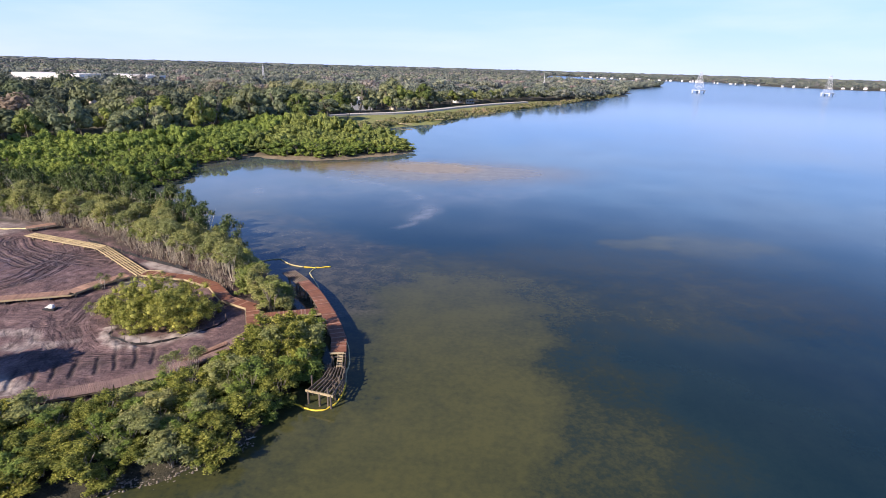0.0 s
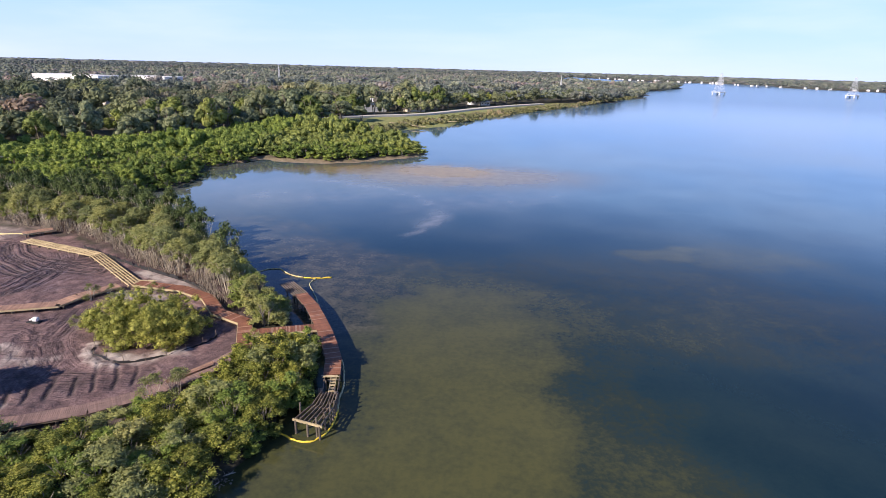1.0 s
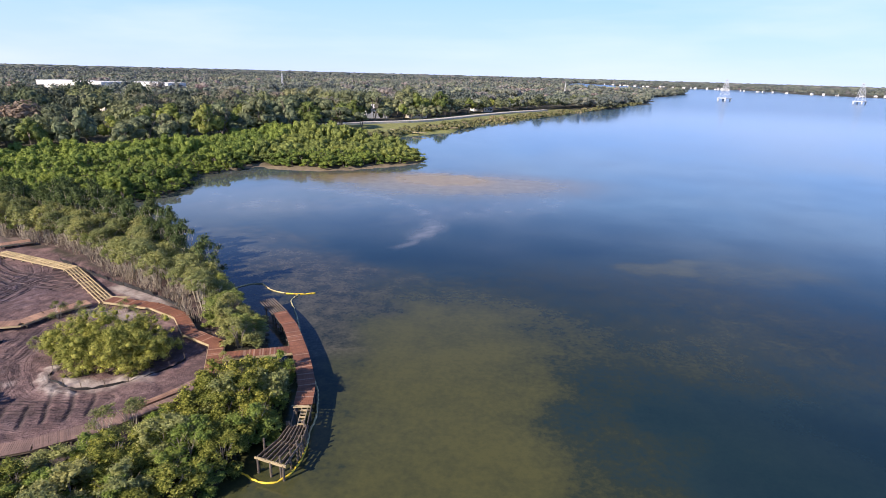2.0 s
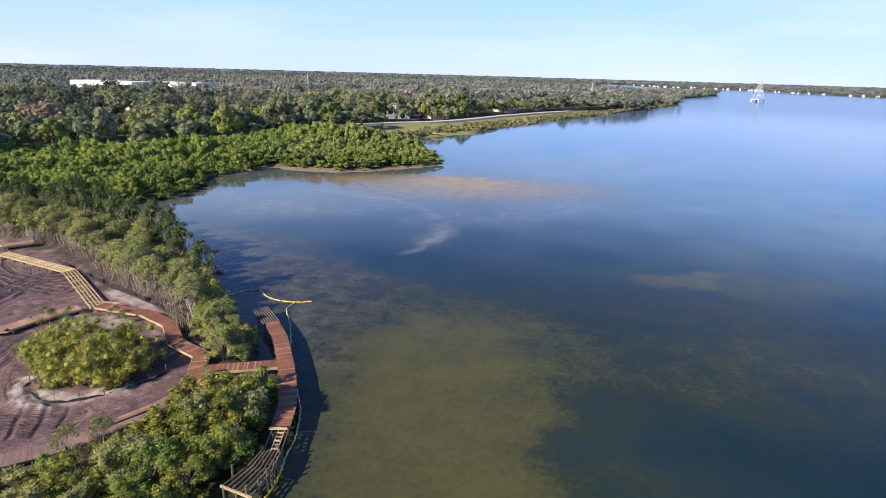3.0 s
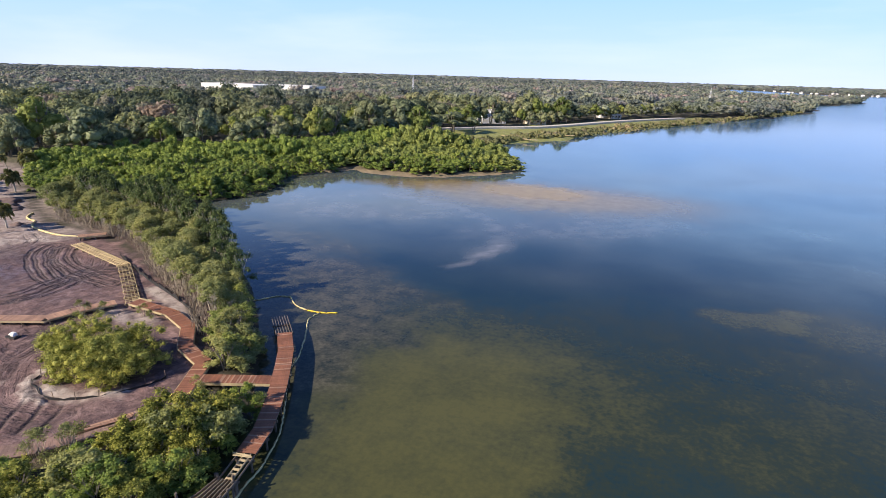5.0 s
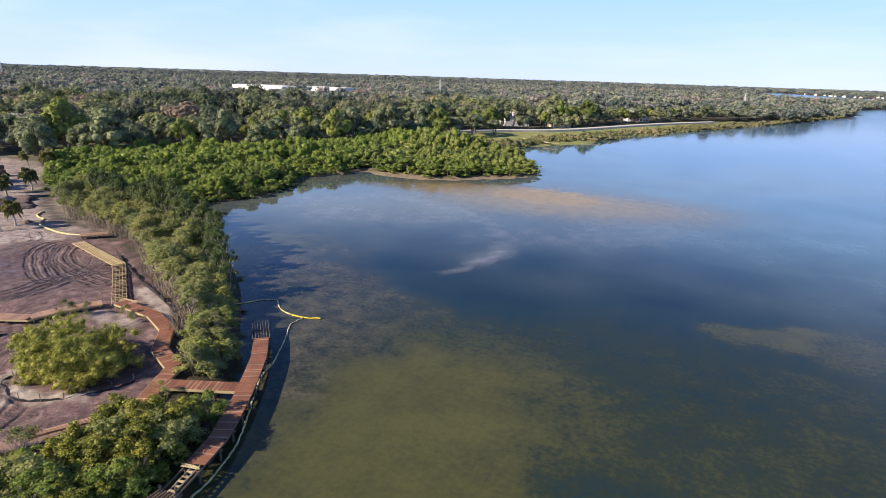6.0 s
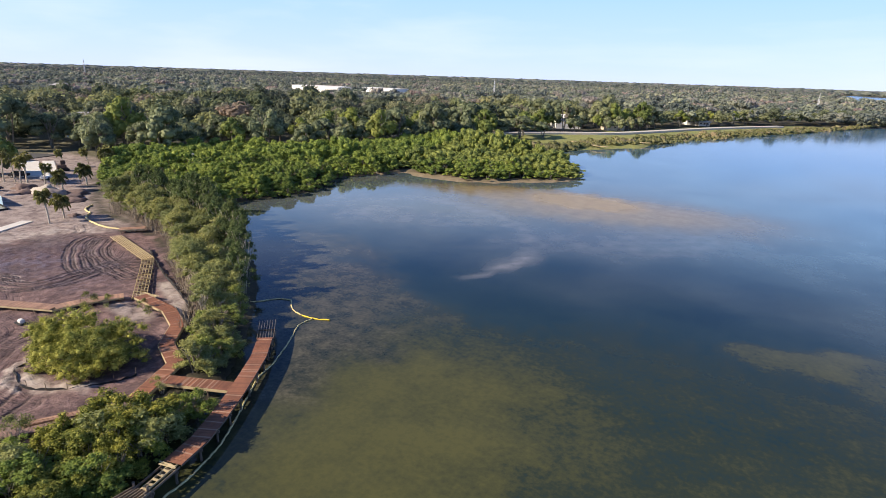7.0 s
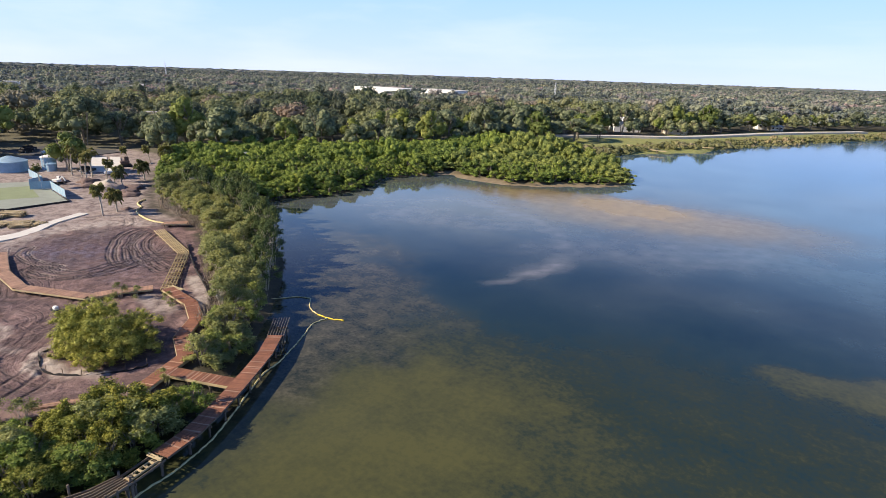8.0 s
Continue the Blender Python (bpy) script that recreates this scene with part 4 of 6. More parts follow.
def many(name, label, category, bases, xs, ys, zs, seed, lo, hi, mat, tones=(0, 1), flat=(0.85, 1.2), tall=None):
    """Trees past counting, as one object."""
    rg = np.random.default_rng(seed)
    V, F, T, off = [], [], [], 0
    highs = np.ones(len(xs)) if tall is None else tall(xs, ys)
    for x, y, z, up in zip(xs, ys, zs, highs):
        vs, fs = bases[rg.integers(len(bases))]
        a, s = rg.uniform(0, 6.283), rg.uniform(lo, hi)
        c, q = math.cos(a) * s, math.sin(a) * s
        p = np.stack([vs[:, 0] * c - vs[:, 1] * q + x, vs[:, 0] * q + vs[:, 1] * c + y, vs[:, 2] * s * up * rg.uniform(*flat) + z], 1)
        V.append(p), F.append(fs + off), T.append(np.full(len(vs), tones[0] + (tones[1] - tones[0]) * rg.beta(1.2, 1.6)))
        off += len(vs)
    me = mesh_of(name, np.concatenate(V), np.concatenate(F), [mat], [("tone", np.concatenate(T))])
    return tagged(new(name, me), label, category, kind="stuff")


zs, _ = ground_z(px[300:], py[300:])
rg0 = np.random.default_rng(11)
thicket_bases = [leaf_cloud(rg0, bank(rg0, 12, 2.6, 0.6, 3.6, 1.05), 300, 0.31, 0.84, up=0.45, own=1.1, near=0.7, deep=0.42) for i in range(5)]
lobe = (py[300:] > 178) & (px[300:] > -78)
for pick, mt, words in ((~lobe, "mangrove_bright", "bright green mangrove thicket behind the cove"), (lobe, "mangrove_olive", "olive-green mangrove thicket on the spit beside the cove")):
    many("mangrove_thicket", words, "mangroves", thicket_bases, px[300:][pick], py[300:][pick], zs[pick], 12, 0.9, 1.25, MAT[mt], tall=thicket_height)


def mat_woods(name, tones):
    m, t, b, o = nodes_of(name)
    g = t.nodes.new("ShaderNodeNewGeometry")
    c = ramp(t, attr(t, "tone"), tones)
    r = ramp(t, g.outputs["Random Per Island"], [(0.0, (0.88, 0.89, 0.9)), (0.5, (0.98, 0.98, 0.98)), (1.0, (1.1, 1.1, 1.06))])
    c = mix(t, 1.0, c, r, "MULTIPLY")
    stand = noise_node(t, 0.016, 3, 0.55, g.outputs["Position"])
    c = mix(t, 1.0, c, ramp(t, stand, [(0.33, (0.7, 0.76, 0.74)), (0.5, (0.95, 0.96, 0.94)), (0.68, (1.2, 1.12, 1.05))]), "MULTIPLY")
    t.links.new(c, b.inputs["Base Color"])
    b.inputs["Roughness"].default_value, b.inputs["Specular IOR Level"].default_value = 0.7, 0.2
    tr, ms = t.nodes.new("ShaderNodeBsdfTranslucent"), t.nodes.new("ShaderNodeMixShader")
    ms.inputs[0].default_value = 0.3
    t.links.new(c, tr.inputs["Color"])
    t.links.new(b.outputs[0], ms.inputs[1])
    t.links.new(tr.outputs[0], ms.inputs[2])
    t.links.new(ms.outputs[0], o.inputs["Surface"])
    return m


# haze is painted into these leaf tones: slightly bluer here, greyer farther off
MAT["woods"] = mat_woods("woods_foliage", [(0.0, (0.088, 0.109, 0.080)), (0.3, (0.153, 0.179, 0.113)), (0.5, (0.213, 0.242, 0.129)), (0.66, (0.307, 0.336, 0.158)), (0.76, (0.249, 0.242, 0.185)), (0.92, (0.296, 0.253, 0.198)), (1.0, (0.343, 0.218, 0.171))])
MAT["woods_far_hazed"] = mat_woods("far_foliage_hazed", [(0.0, (0.178, 0.202, 0.189)), (0.3, (0.240, 0.266, 0.228)), (0.5, (0.291, 0.316, 0.247)), (0.66, (0.370, 0.392, 0.282)), (0.76, (0.324, 0.312, 0.294)), (0.92, (0.367, 0.330, 0.316)), (1.0, (0.406, 0.302, 0.285))])
MAT["woods_horizon_hazed"] = mat_woods("horizon_foliage_hazed", [(0.0, (0.122, 0.145, 0.146)), (0.3, (0.164, 0.190, 0.177)), (0.5, (0.199, 0.225, 0.191)), (0.66, (0.251, 0.276, 0.217)), (0.76, (0.220, 0.222, 0.225)), (0.92, (0.250, 0.236, 0.244)), (1.0, (0.273, 0.217, 0.219))])
MAT["marsh"] = mat_woods("marsh_foliage", [(0.0, (0.187, 0.195, 0.086)), (0.5, (0.265, 0.261, 0.125)), (0.8, (0.328, 0.289, 0.172)), (1.0, (0.367, 0.296, 0.195))])
rg0 = np.random.default_rng(21)


def oak_base(lobes, radius, height, count, size, core, flat=0.8):
    return leaf_cloud(rg0, crown(rg0, lobes, radius, height * 0.3, height * 0.82, radius * 0.34, flat), count, size, core, own=1.25, up=0.3, near=0.74, deep=0.36)


OPEN = [  # clearings by houses and road, some opened towards the camera so buildings show
    [(-86, 374), (-70, 370), (-50, 352), (-44, 372), (-62, 388), (-84, 394)],
    [(-22, 470), (4, 462), (14, 480), (-8, 498)],
    [(-139, 264), (-124, 250), (-118, 256), (-122, 276), (-136, 280)],
    [(-213, 298), (-192, 268), (-182, 276), (-199, 311), (-213, 312)],
    [(-230, 164), (-216, 160), (-206, 160), (-216, 178), (-230, 180)],
    [(-172, 112), (-210, 98), (-224, 124), (-184, 142)],
    [(-480, 560), (-470, 520), (-380, 480), (-310, 560), (-330, 650), (-400, 640), (-480, 600)]]


def wood_places(r0, r1, gap, seed, a0=-82, a1=50):
    rg = np.random.default_rng(seed)
    g = np.arange(-r1, r1, gap)
    gx, gy = np.meshgrid(g, np.arange(-100, r1, gap))
    x, y = (gx + rg.uniform(-0.45, 0.45, gx.shape) * gap).ravel() + 12, (gy + rg.uniform(-0.45, 0.45, gy.shape) * gap).ravel() + 16
    d, a = np.hypot(x - 12, y - 16), np.degrees(np.arctan2(x - 12, y - 16))
    ok = (d > r0) & (d <= r1) & (a > a0) & (a < a1) & inside(x, y, LAND)
    x, y = x[ok], y[ok]
    ok = (away(x, y, LAND, True) > np.where(y > 560, 1.5, 5.0)) & ~inside(x, y, SITE) & ~inside(x, y, FIELD) & ~inside(x, y, PARK) & ~inside(x, y, STRIP) & ~inside(x, y, POINT)
    for poly in OPEN:
        ok &= ~inside(x, y, poly)
    ok &= ~((x > -100) & (y > 150) & (y < 246)) & (away(x, y, FIELD, True) > 1) & (away(x, y, SITE, True) > 2.5)
    return x[ok], y[ok]


wx, wy = wood_places(120, 430, 10.0, 31)
d0 = np.hypot(wx - 12, wy - 16)
front = np.minimum(np.minimum(away(wx, wy, FIELD, True), away(wx, wy, PARK, True)), away(wx, wy, SITE, True)) < 24
front &= d0 < 420
oak_kinds = [tree("oak_tree", lab, "tree", 100 + i, h, r, 20, 1.6, 850, 0.46, MAT[mt], MAT["bark"], 3, lw, 0.2, core=0.86, group="trees along the park road", shape=sh, own=1.2, near=0.72, deep=0.4, up=0.35)
             for i, (h, r, mt, lw, sh, lab) in enumerate([(10.5, 5.2, "oak", 0.16, crown, "dark green live oak with a broad crown"), (9.5, 4.6, "oak", 0.2, crown, "grey-green oak hung with moss"),
                                                          (10.5, 4.7, "pine_tree", 0.24, crown, "bright green tree with a rounded crown"), (11.5, 4.3, "oak", 0.3, crown, "tall grey-green oak with a narrow crown")])]
fx, fy = wx[front], wy[front]
pick = np.random.default_rng(2).permutation(len(fx))[:250]
plant(oak_kinds, fx[pick], fy[pick], 32, 0.8, 1.35, lambda x, y: 1.02)
rest = ~front
zs, _ = ground_z(wx[rest], wy[rest])
many("woods", "mixed oak and pine woods with grey-brown crowns", "woods", [oak_base(16, 7.6, 12.5, 460, 0.62, 0.58) for i in range(7)], wx[rest], wy[rest], zs, 33, 0.5, 1.4, MAT["woods"])
wx, wy = wood_places(430, 720, 14, 34, -75, 32)
zs, _ = ground_z(wx, wy)
many("far_woods", "woods of grey-green and rust-brown crowns", "woods", [oak_base(9, 9.0, 12, 130, 1.0, 0.64, 0.6) for i in range(6)], wx, wy, zs, 35, 0.72, 1.2, MAT["woods_far_hazed"])
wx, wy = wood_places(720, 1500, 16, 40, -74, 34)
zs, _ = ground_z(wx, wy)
many("far_woods", "woods stretching away to the horizon", "woods", [oak_base(4, 9.5, 10.5, 30, 1.7, 0.72, 0.5) for i in range(6)], wx, wy, zs, 43, 0.75, 1.25, MAT["woods_far_hazed"])
wx, wy = wood_places(1500, 2600, 19, 36, -75, 40)
zs, _ = ground_z(wx, wy)


def lump(r, h):
    v, f = ICO1
    return v * rg0.uniform(0.7, 1.25, (len(v), 1)) * np.array([r, r, h]) + np.array([0, 0, 4.5]), f


many("horizon_woods", "unbroken grey-green woods along the horizon", "woods", [oak_base(2, 8.5, 9.0, 6, 2.6, 1.1, 0.6) for i in range(7)], wx, wy, zs, 37, 0.6, 1.3, MAT["woods_horizon_hazed"])
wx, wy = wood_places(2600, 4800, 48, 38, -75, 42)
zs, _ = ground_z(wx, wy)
many("horizon_woods", "last grey-green woods on the skyline", "woods", [lump(27, 5.5) for i in range(7)], wx, wy, zs, 39, 0.6, 1.25, MAT["woods_horizon_hazed"], flat=(0.7, 1.0))

# trees behind the road and the bank beyond its end
rgb = np.random.default_rng(49)
row = np.array([(x - abs(rgb.normal()) * 12, y + abs(rgb.normal()) * 8) for k in range(3) for x, y, a in spots([(-32, 425), (0, 470), (28, 515), (66, 556), (100, 604), (130, 655)], 10.0, k * 3.3)])
zs, _ = ground_z(row[:, 0], row[:, 1])
many("roadside_woods", "grey-green oaks standing behind the park road", "woods", [oak_base(12, 6.0, 11, 220, 0.7, 0.58) for i in range(5)], row[:, 0], row[:, 1], zs, 50, 0.6, 1.15, MAT["woods"], tones=(0.1, 0.8))

# low trees along the far bank out to the tip of the spit
rgb = np.random.default_rng(51)
BANK = LAND[LAND.index((124, 601)):LAND.index((410, 1295)) + 1]
bx0 = np.array([(x - abs(rgb.normal()) * 13 - 2.5, y + abs(rgb.normal()) * 6 + 1) for k in range(3) for x, y, a in spots(BANK, 5.0, k * 1.7)])
keep = inside(bx0[:, 0], bx0[:, 1], LAND)
zs, _ = ground_z(bx0[keep, 0], bx0[keep, 1])
many("shore_thicket", "grey-green low trees along the far bank", "thicket", [leaf_cloud(rg0, bank(rg0, 9, 3.6, 0.6, 4.6, 1.5), 70, 0.75, 0.8, up=0.4) for i in range(5)], bx0[keep, 0], bx0[keep, 1], zs, 52, 0.6, 1.35, MAT["woods_far_hazed"], tones=(0.15, 0.75))

# marsh shrubs between park and water
px, py = scatter([(x, y) for x, y in PARK[:1]] + [(-66, 270), (-52, 290), (-42, 318), (-28, 345), (-12, 375), (10, 420), (40, 480), (85, 550), (125, 632), (170, 730), (180, 722), (130, 620), (87, 535), (45, 455), (13, 390), (-9, 343), (-22, 320), (-36, 296), (-45, 272)], 3.1, 41, 0.85, 0.5)
zs, _ = ground_z(px, py)
many("marsh_shrubs", "low olive and brown marsh shrubs along the bank", "shrubs", [leaf_cloud(rg0, dome(rg0, 4, 1.6, 0.3, 1.3, 0.8), 50, 0.4, 0.88) for i in range(4)], px, py, zs, 42, 0.5, 1.6, MAT["marsh"])

# a tree out of view, added for the shadow it throws on the mud
copy_thing(oak_kinds[0], pose(-55.5, 37.5, 0.6, 0, 0, 40) @ Matrix.Diagonal((0.75, 0.75, 0.85, 1)))
copy_thing(oak_kinds[2], pose(-152.6, 105.6, 0.6, 0, 0, 40) @ Matrix.Diagonal((0.85, 0.85, 0.85, 1)))
copy_thing(oak_kinds[1], pose(-157.5, 107.5, 0.6, 0, 0, 140) @ Matrix.Diagonal((0.6, 0.6, 0.8, 1)))

for x, y, k in ((-45, 385, 0.85), (-51.5, 383, 0.75), (-40, 392, 0.8)):
    copy_thing(oak_kinds[1], pose(x, y, 1.0, 0, 0, 50 * k) @ Matrix.Diagonal((k, k, k, 1)))
rgt = random.Random(17)
for x, y, a in spots([(-120, 300), (-92, 328), (-70, 350), (-42, 378), (-12, 438), (10, 480), (40, 524)], 13, 4):
    if rgt.random() < 0.8:
        k = rgt.uniform(0.6, 1.0)
        copy_thing(oak_kinds[rgt.randrange(4)], pose(x + rgt.uniform(-15, -8), y + rgt.uniform(3, 11), 1.0, 0, 0, rgt.uniform(0, 360)) @ Matrix.Diagonal((k, k, k * rgt.uniform(0.8, 1.1), 1)))

# tall green trees on the lawn between the thicket and the road
for i, (x, y, k) in enumerate([(-113, 247, 0.9), (-104, 256, 1.05), (-99, 268, 1.0), (-88, 279, 1.1), (-84, 291, 1.0), (-77, 301, 1.1), (-80, 314, 0.95), (-69, 313, 0.8), (-118, 258, 0.9), (-95, 296, 0.9)]):
    copy_thing(oak_kinds[3 if i % 3 else 2], pose(x, y, 0.9, 0, 0, 67 * i) @ Matrix.Diagonal((1.25 * k, 1.25 * k, k, 1)))

# bare pale stems along the inner edge of the strip
rgs = np.random.default_rng(61)
bare_shrub = thing("bare_shrub", "tangle of bare pale mangrove stems at the mud's edge", "shrub", "bare stems along the mud")
bm = bmesh.new()
for i in range(30):
    a, k = rgs.uniform(0, 6.283), math.sqrt(rgs.uniform(0, 1))
    p = Vector((math.cos(a) * k * 0.9, math.sin(a) * k * 0.9, -0.1))
    q = p + Vector((rgs.normal() * 0.25, rgs.normal() * 0.25, rgs.uniform(0.7, 1.5)))
    tube(bm, p, q, 0.035, 0.026, 3)
    for j in range(2):
        tube(bm, q, q + Vector((rgs.normal() * 0.3, rgs.normal() * 0.3, rgs.uniform(0.3, 0.9))), 0.024, 0.01, 3)
part("branchwork", bm, MAT["grey_bark"], bare_shrub)
line = [(-33.2, 67.8), (-37.4, 73.2), (-44.6, 77.6), (-50.2, 80.2), (-59.6, 87.2), (-70, 93.2), (-82, 96.2), (-97, 99.8)]
for i, (x, y, a) in enumerate(spots(line, 2.6, 0.5)):
    x, y, k = x + rgs.uniform(-0.5, 0.6), y + rgs.uniform(-0.3, 0.8), rgs.uniform(0.7, 1.25)
    m = pose(x, y, settle(x, y), 0, 0, 97 * i) @ Matrix.Diagonal((k, k, k * rgs.uniform(0.8, 1.3), 1))
    if i:
        copy_thing(bare_shrub, m)
    else:
        bare_shrub.matrix_basis = m

# thin feathery shrubs by the boardwalks
small = tree("shrub", "thin grey-green shrub with feathery twigs by the boardwalk", "shrub", 77, 2.3, 1.0, 30, 0.3, 1500, 0.06, MAT["mangrove_grey"], MAT["pale_bark"], 8, 0.2, 0.02, core=0.0, group="shrubs by the boardwalk", shape=sprays, own=0.3, near=0.3, deep=1.5)
for i, (x, y, k) in enumerate([(-49.4, 66.6, 1.0), (-47.6, 67.8, 0.8), (-42.6, 69.4, 0.75), (-40.8, 68.8, 0.6), (-44.6, 60.0, 0.8), (-27.1, 46.9, 1.3), (-28.4, 45.3, 1.3), (-45.6, 58.6, 0.7), (-24.0, 58.0, 0.8)]):
    m = pose(x, y, settle(x, y), 0, 0, 80 * i) @ Matrix.Diagonal((k, k, k, 1))
    if i:
        copy_thing(small, m)
    else:
        small.matrix_basis = m

# the large bush on the mud
bush = thing("bush", "large rounded yellow-green bush on a bare sandy mound", "bush", at=(-36.8, 58.4, settle(-36.8, 58.4)))
rgb = np.random.default_rng(51)
bm = bmesh.new()
stems(bm, rgb, 16, 3.0, 3.6, 0.07, 0.9, base=1.6)
part("branchwork", bm, MAT["bark"], bush)
lobes = []
for i in range(100):
    d = rgb.normal(size=3)
    d /= np.linalg.norm(d)
    k = rgb.uniform(0.5, 1.0)
    c = np.array([d[0] * k * 6.9, d[1] * k * 5.0, 1.4 + max(d[2], -0.25) * k * 2.9])
    for j in range(7):
        p = c + rgb.normal(size=3) * np.array([0.6, 0.6, 0.5])
        r = rgb.uniform(0.3, 0.62)
        lobes.append((*p, r, r * 0.85))
for i in range(40):
    a, k = rgb.uniform(0, 6.283), math.sqrt(rgb.uniform(0, 1))
    r = rgb.uniform(0.3, 0.55)
    lobes.append((-7.0 + math.cos(a) * k * 1.5, 0.6 + math.sin(a) * k * 1.3, 0.5 + 1.1 * (1 - k * k), r, r * 0.85))
vs, fs = leaf_cloud(rgb, lobes, 78000, 0.074, 0.62, slim=0.42, own=0.5, near=0.45, deep=1.1, up=0.55)
part_mesh("crown", mesh_of("crown", vs, fs, [MAT["bush"]]), bush)


# ---- boardwalks ----
def plank_mesh(length, width, mat):
    bm = bmesh.new()
    box(bm, length, width, 0.04, None, 0.006)
    me = bpy.data.meshes.new("plank")
    bm.to_mesh(me)
    bm.free()
    me.materials.append(mat)
    return me


def offset_line(line, d):
    """The polyline moved sideways by d, with mitred corners."""
    out = []
    for i, (x, y) in enumerate(line):
        dirs = []
        if i > 0:
            dirs.append(Vector((x - line[i - 1][0], y - line[i - 1][1])).normalized())
        if i < len(line) - 1:
            dirs.append(Vector((line[i + 1][0] - x, line[i + 1][1] - y)).normalized())
        n = sum((Vector((-v.y, v.x)) for v in dirs), Vector((0, 0))).normalized()
        k = d / max(0.5, n.dot(Vector((-dirs[0].y, dirs[0].x))))
        out.append((x + n.x * k, y + n.y * k))
    return out


def framing(ob, line, z, width, joists, mat, rim, post_gap=2.4, post_mat=None, foot=-1.3, rise=0.0, deep=0.19):
    """Joists along the way, cap beams across it and pairs of posts."""
    for j in range(joists):
        d = width * (j / (joists - 1) - 0.5)
        edge = j in (0, joists - 1)
        l2 = offset_line(line, d + (0.075 if d > 0 else -0.075) if edge and rim is not mat else d * 0.97)
        bm = bmesh.new()
        for (a, b), (c, e) in zip(l2, l2[1:]):
            beam(bm, (a, b, z - deep / 2), (c, e, z - deep / 2), 0.06 if edge else 0.05, deep)
        part("rim_joist" if edge else "joist", bm, rim if edge else mat, ob)
    pm = post_mat or MAT["post"]
    cap = bmesh.new()
    box(cap, 0.1, width + 0.25, 0.2, None, 0.01)
    cap_me = bpy.data.meshes.new("cap_beam")
    cap.to_mesh(cap_me)
    cap.free()
    cap_me.materials.append(mat)
    pb = bmesh.new()
    tube(pb, (0, 0, foot), (0, 0, z - 0.2 + rise), 0.11, 0.10, 9)
    post_me = bpy.data.meshes.new("post")
    pb.to_mesh(post_me)
    pb.free()
    post_me.materials.append(pm)
    for x, y, a in spots(line, post_gap, 0.35):
        part_mesh("cap_beam", cap_me, ob, pose(x, y, z - deep - 0.11, 0, 0, a))
        for s in (-1, 1):
            n = Vector((-math.sin(radians(a)), math.cos(radians(a)))) * (width / 2 - 0.12) * s
            part_mesh("post", post_me, ob, pose(x + n.x, y + n.y, 0, 0, 0, a))


def planks(ob, line, z, width, mat, seed, gap=0.152, odd=None):
    rg = random.Random(seed)
    me = plank_mesh(0.142, width + 0.08, mat)
    me2 = plank_mesh(0.142, width + 0.08, odd) if odd else me
    for i, (x, y, a) in enumerate(spots(line, gap, 0.07)):
        part_mesh("plank", me2 if rg.random() < 0.12 else me, ob, pose(x, y, z + 0.022 + rg.uniform(-0.003, 0.003) + 0.004 * (i % 2), 0, 0, a + rg.uniform(-0.4, 0.4)))


def rungs(ob, line, z, width, gap, mat, seed):
    """Loose cross pieces over bare joists."""
    rg = random.Random(seed)
    me = plank_mesh(0.09, width, mat)
    for x, y, a in spots(line, gap, 0.2):
        if rg.random() < 0.85:
            part_mesh("cross_piece", me, ob, pose(x, y, z + 0.024, 0, 0, a + rg.uniform(-5, 5)))


PIER = [(-23.1, 70.8), (-20.5, 67.2), (-18.9, 64.3), (-17.0, 60.7), (-15.45, 57.35), (-14.25, 54.4), (-13.6, 51.35)]
MAIN = [(-24.3, 55.4), (-27.0, 62.0), (-31.4, 64.2), (-34.7, 68.3), (-39.3, 70.6), (-46.4, 71.6)]
SOUTH = [(-24.4, 55.0), (-26.6, 50.4), (-29.5, 46.3), (-33.3, 43.3), (-37.9, 40.9), (-44, 38.5), (-53, 35.5)]
WEST = [(-48.4, 70.6), (-51.0, 66.5), (-51.9, 63.7), (-62.2, 59.7), (-70.5, 60.6), (-81, 64)]
LINK = [(-25.2, 59.1), (-17.8, 61.7)]

pier = thing("boardwalk", "curving reddish-brown plank boardwalk on piles over the water", "boardwalk", "boardwalks of the park")
framing(pier, PIER, 1.38, 1.6, 5, MAT["frame"], MAT["frame"])
planks(pier, PIER, 1.38, 1.6, MAT["deck"], 1, odd=MAT["deck_fresh"])
main_walk = thing("boardwalk", "zigzag reddish-brown plank boardwalk over the mud", "boardwalk", "boardwalks of the park")
framing(main_walk, MAIN, 1.28, 1.5, 4, MAT["frame"], MAT["pine"], deep=0.26)
planks(main_walk, MAIN, 1.28, 1.5, MAT["deck"], 2, odd=MAT["deck_fresh"])
south_walk = thing("boardwalk", "dusty reddish plank boardwalk between mangroves and mud", "boardwalk", "boardwalks of the park")
framing(south_walk, SOUTH, 1.2, 1.75, 4, MAT["frame"], MAT["frame"])
planks(south_walk, SOUTH, 1.2, 1.75, MAT["deck_dusty"], 3)
west_walk = thing("boardwalk", "pale brown plank boardwalk with light edge boards across the mud", "boardwalk", "boardwalks of the park")
framing(west_walk, WEST, 1.22, 1.6, 4, MAT["frame"], MAT["pine"], deep=0.2)
planks(west_walk, WEST, 1.22, 1.6, MAT["deck_fresh"], 4)
link_walk = thing("boardwalk", "short reddish plank link to the pier with a pale edge board", "boardwalk", "boardwalks of the park")
framing(link_walk, LINK, 1.34, 1.45, 4, MAT["frame"], MAT["pine"], deep=0.26)
planks(link_walk, LINK, 1.34, 1.45, MAT["deck"], 5, odd=MAT["deck_fresh"])

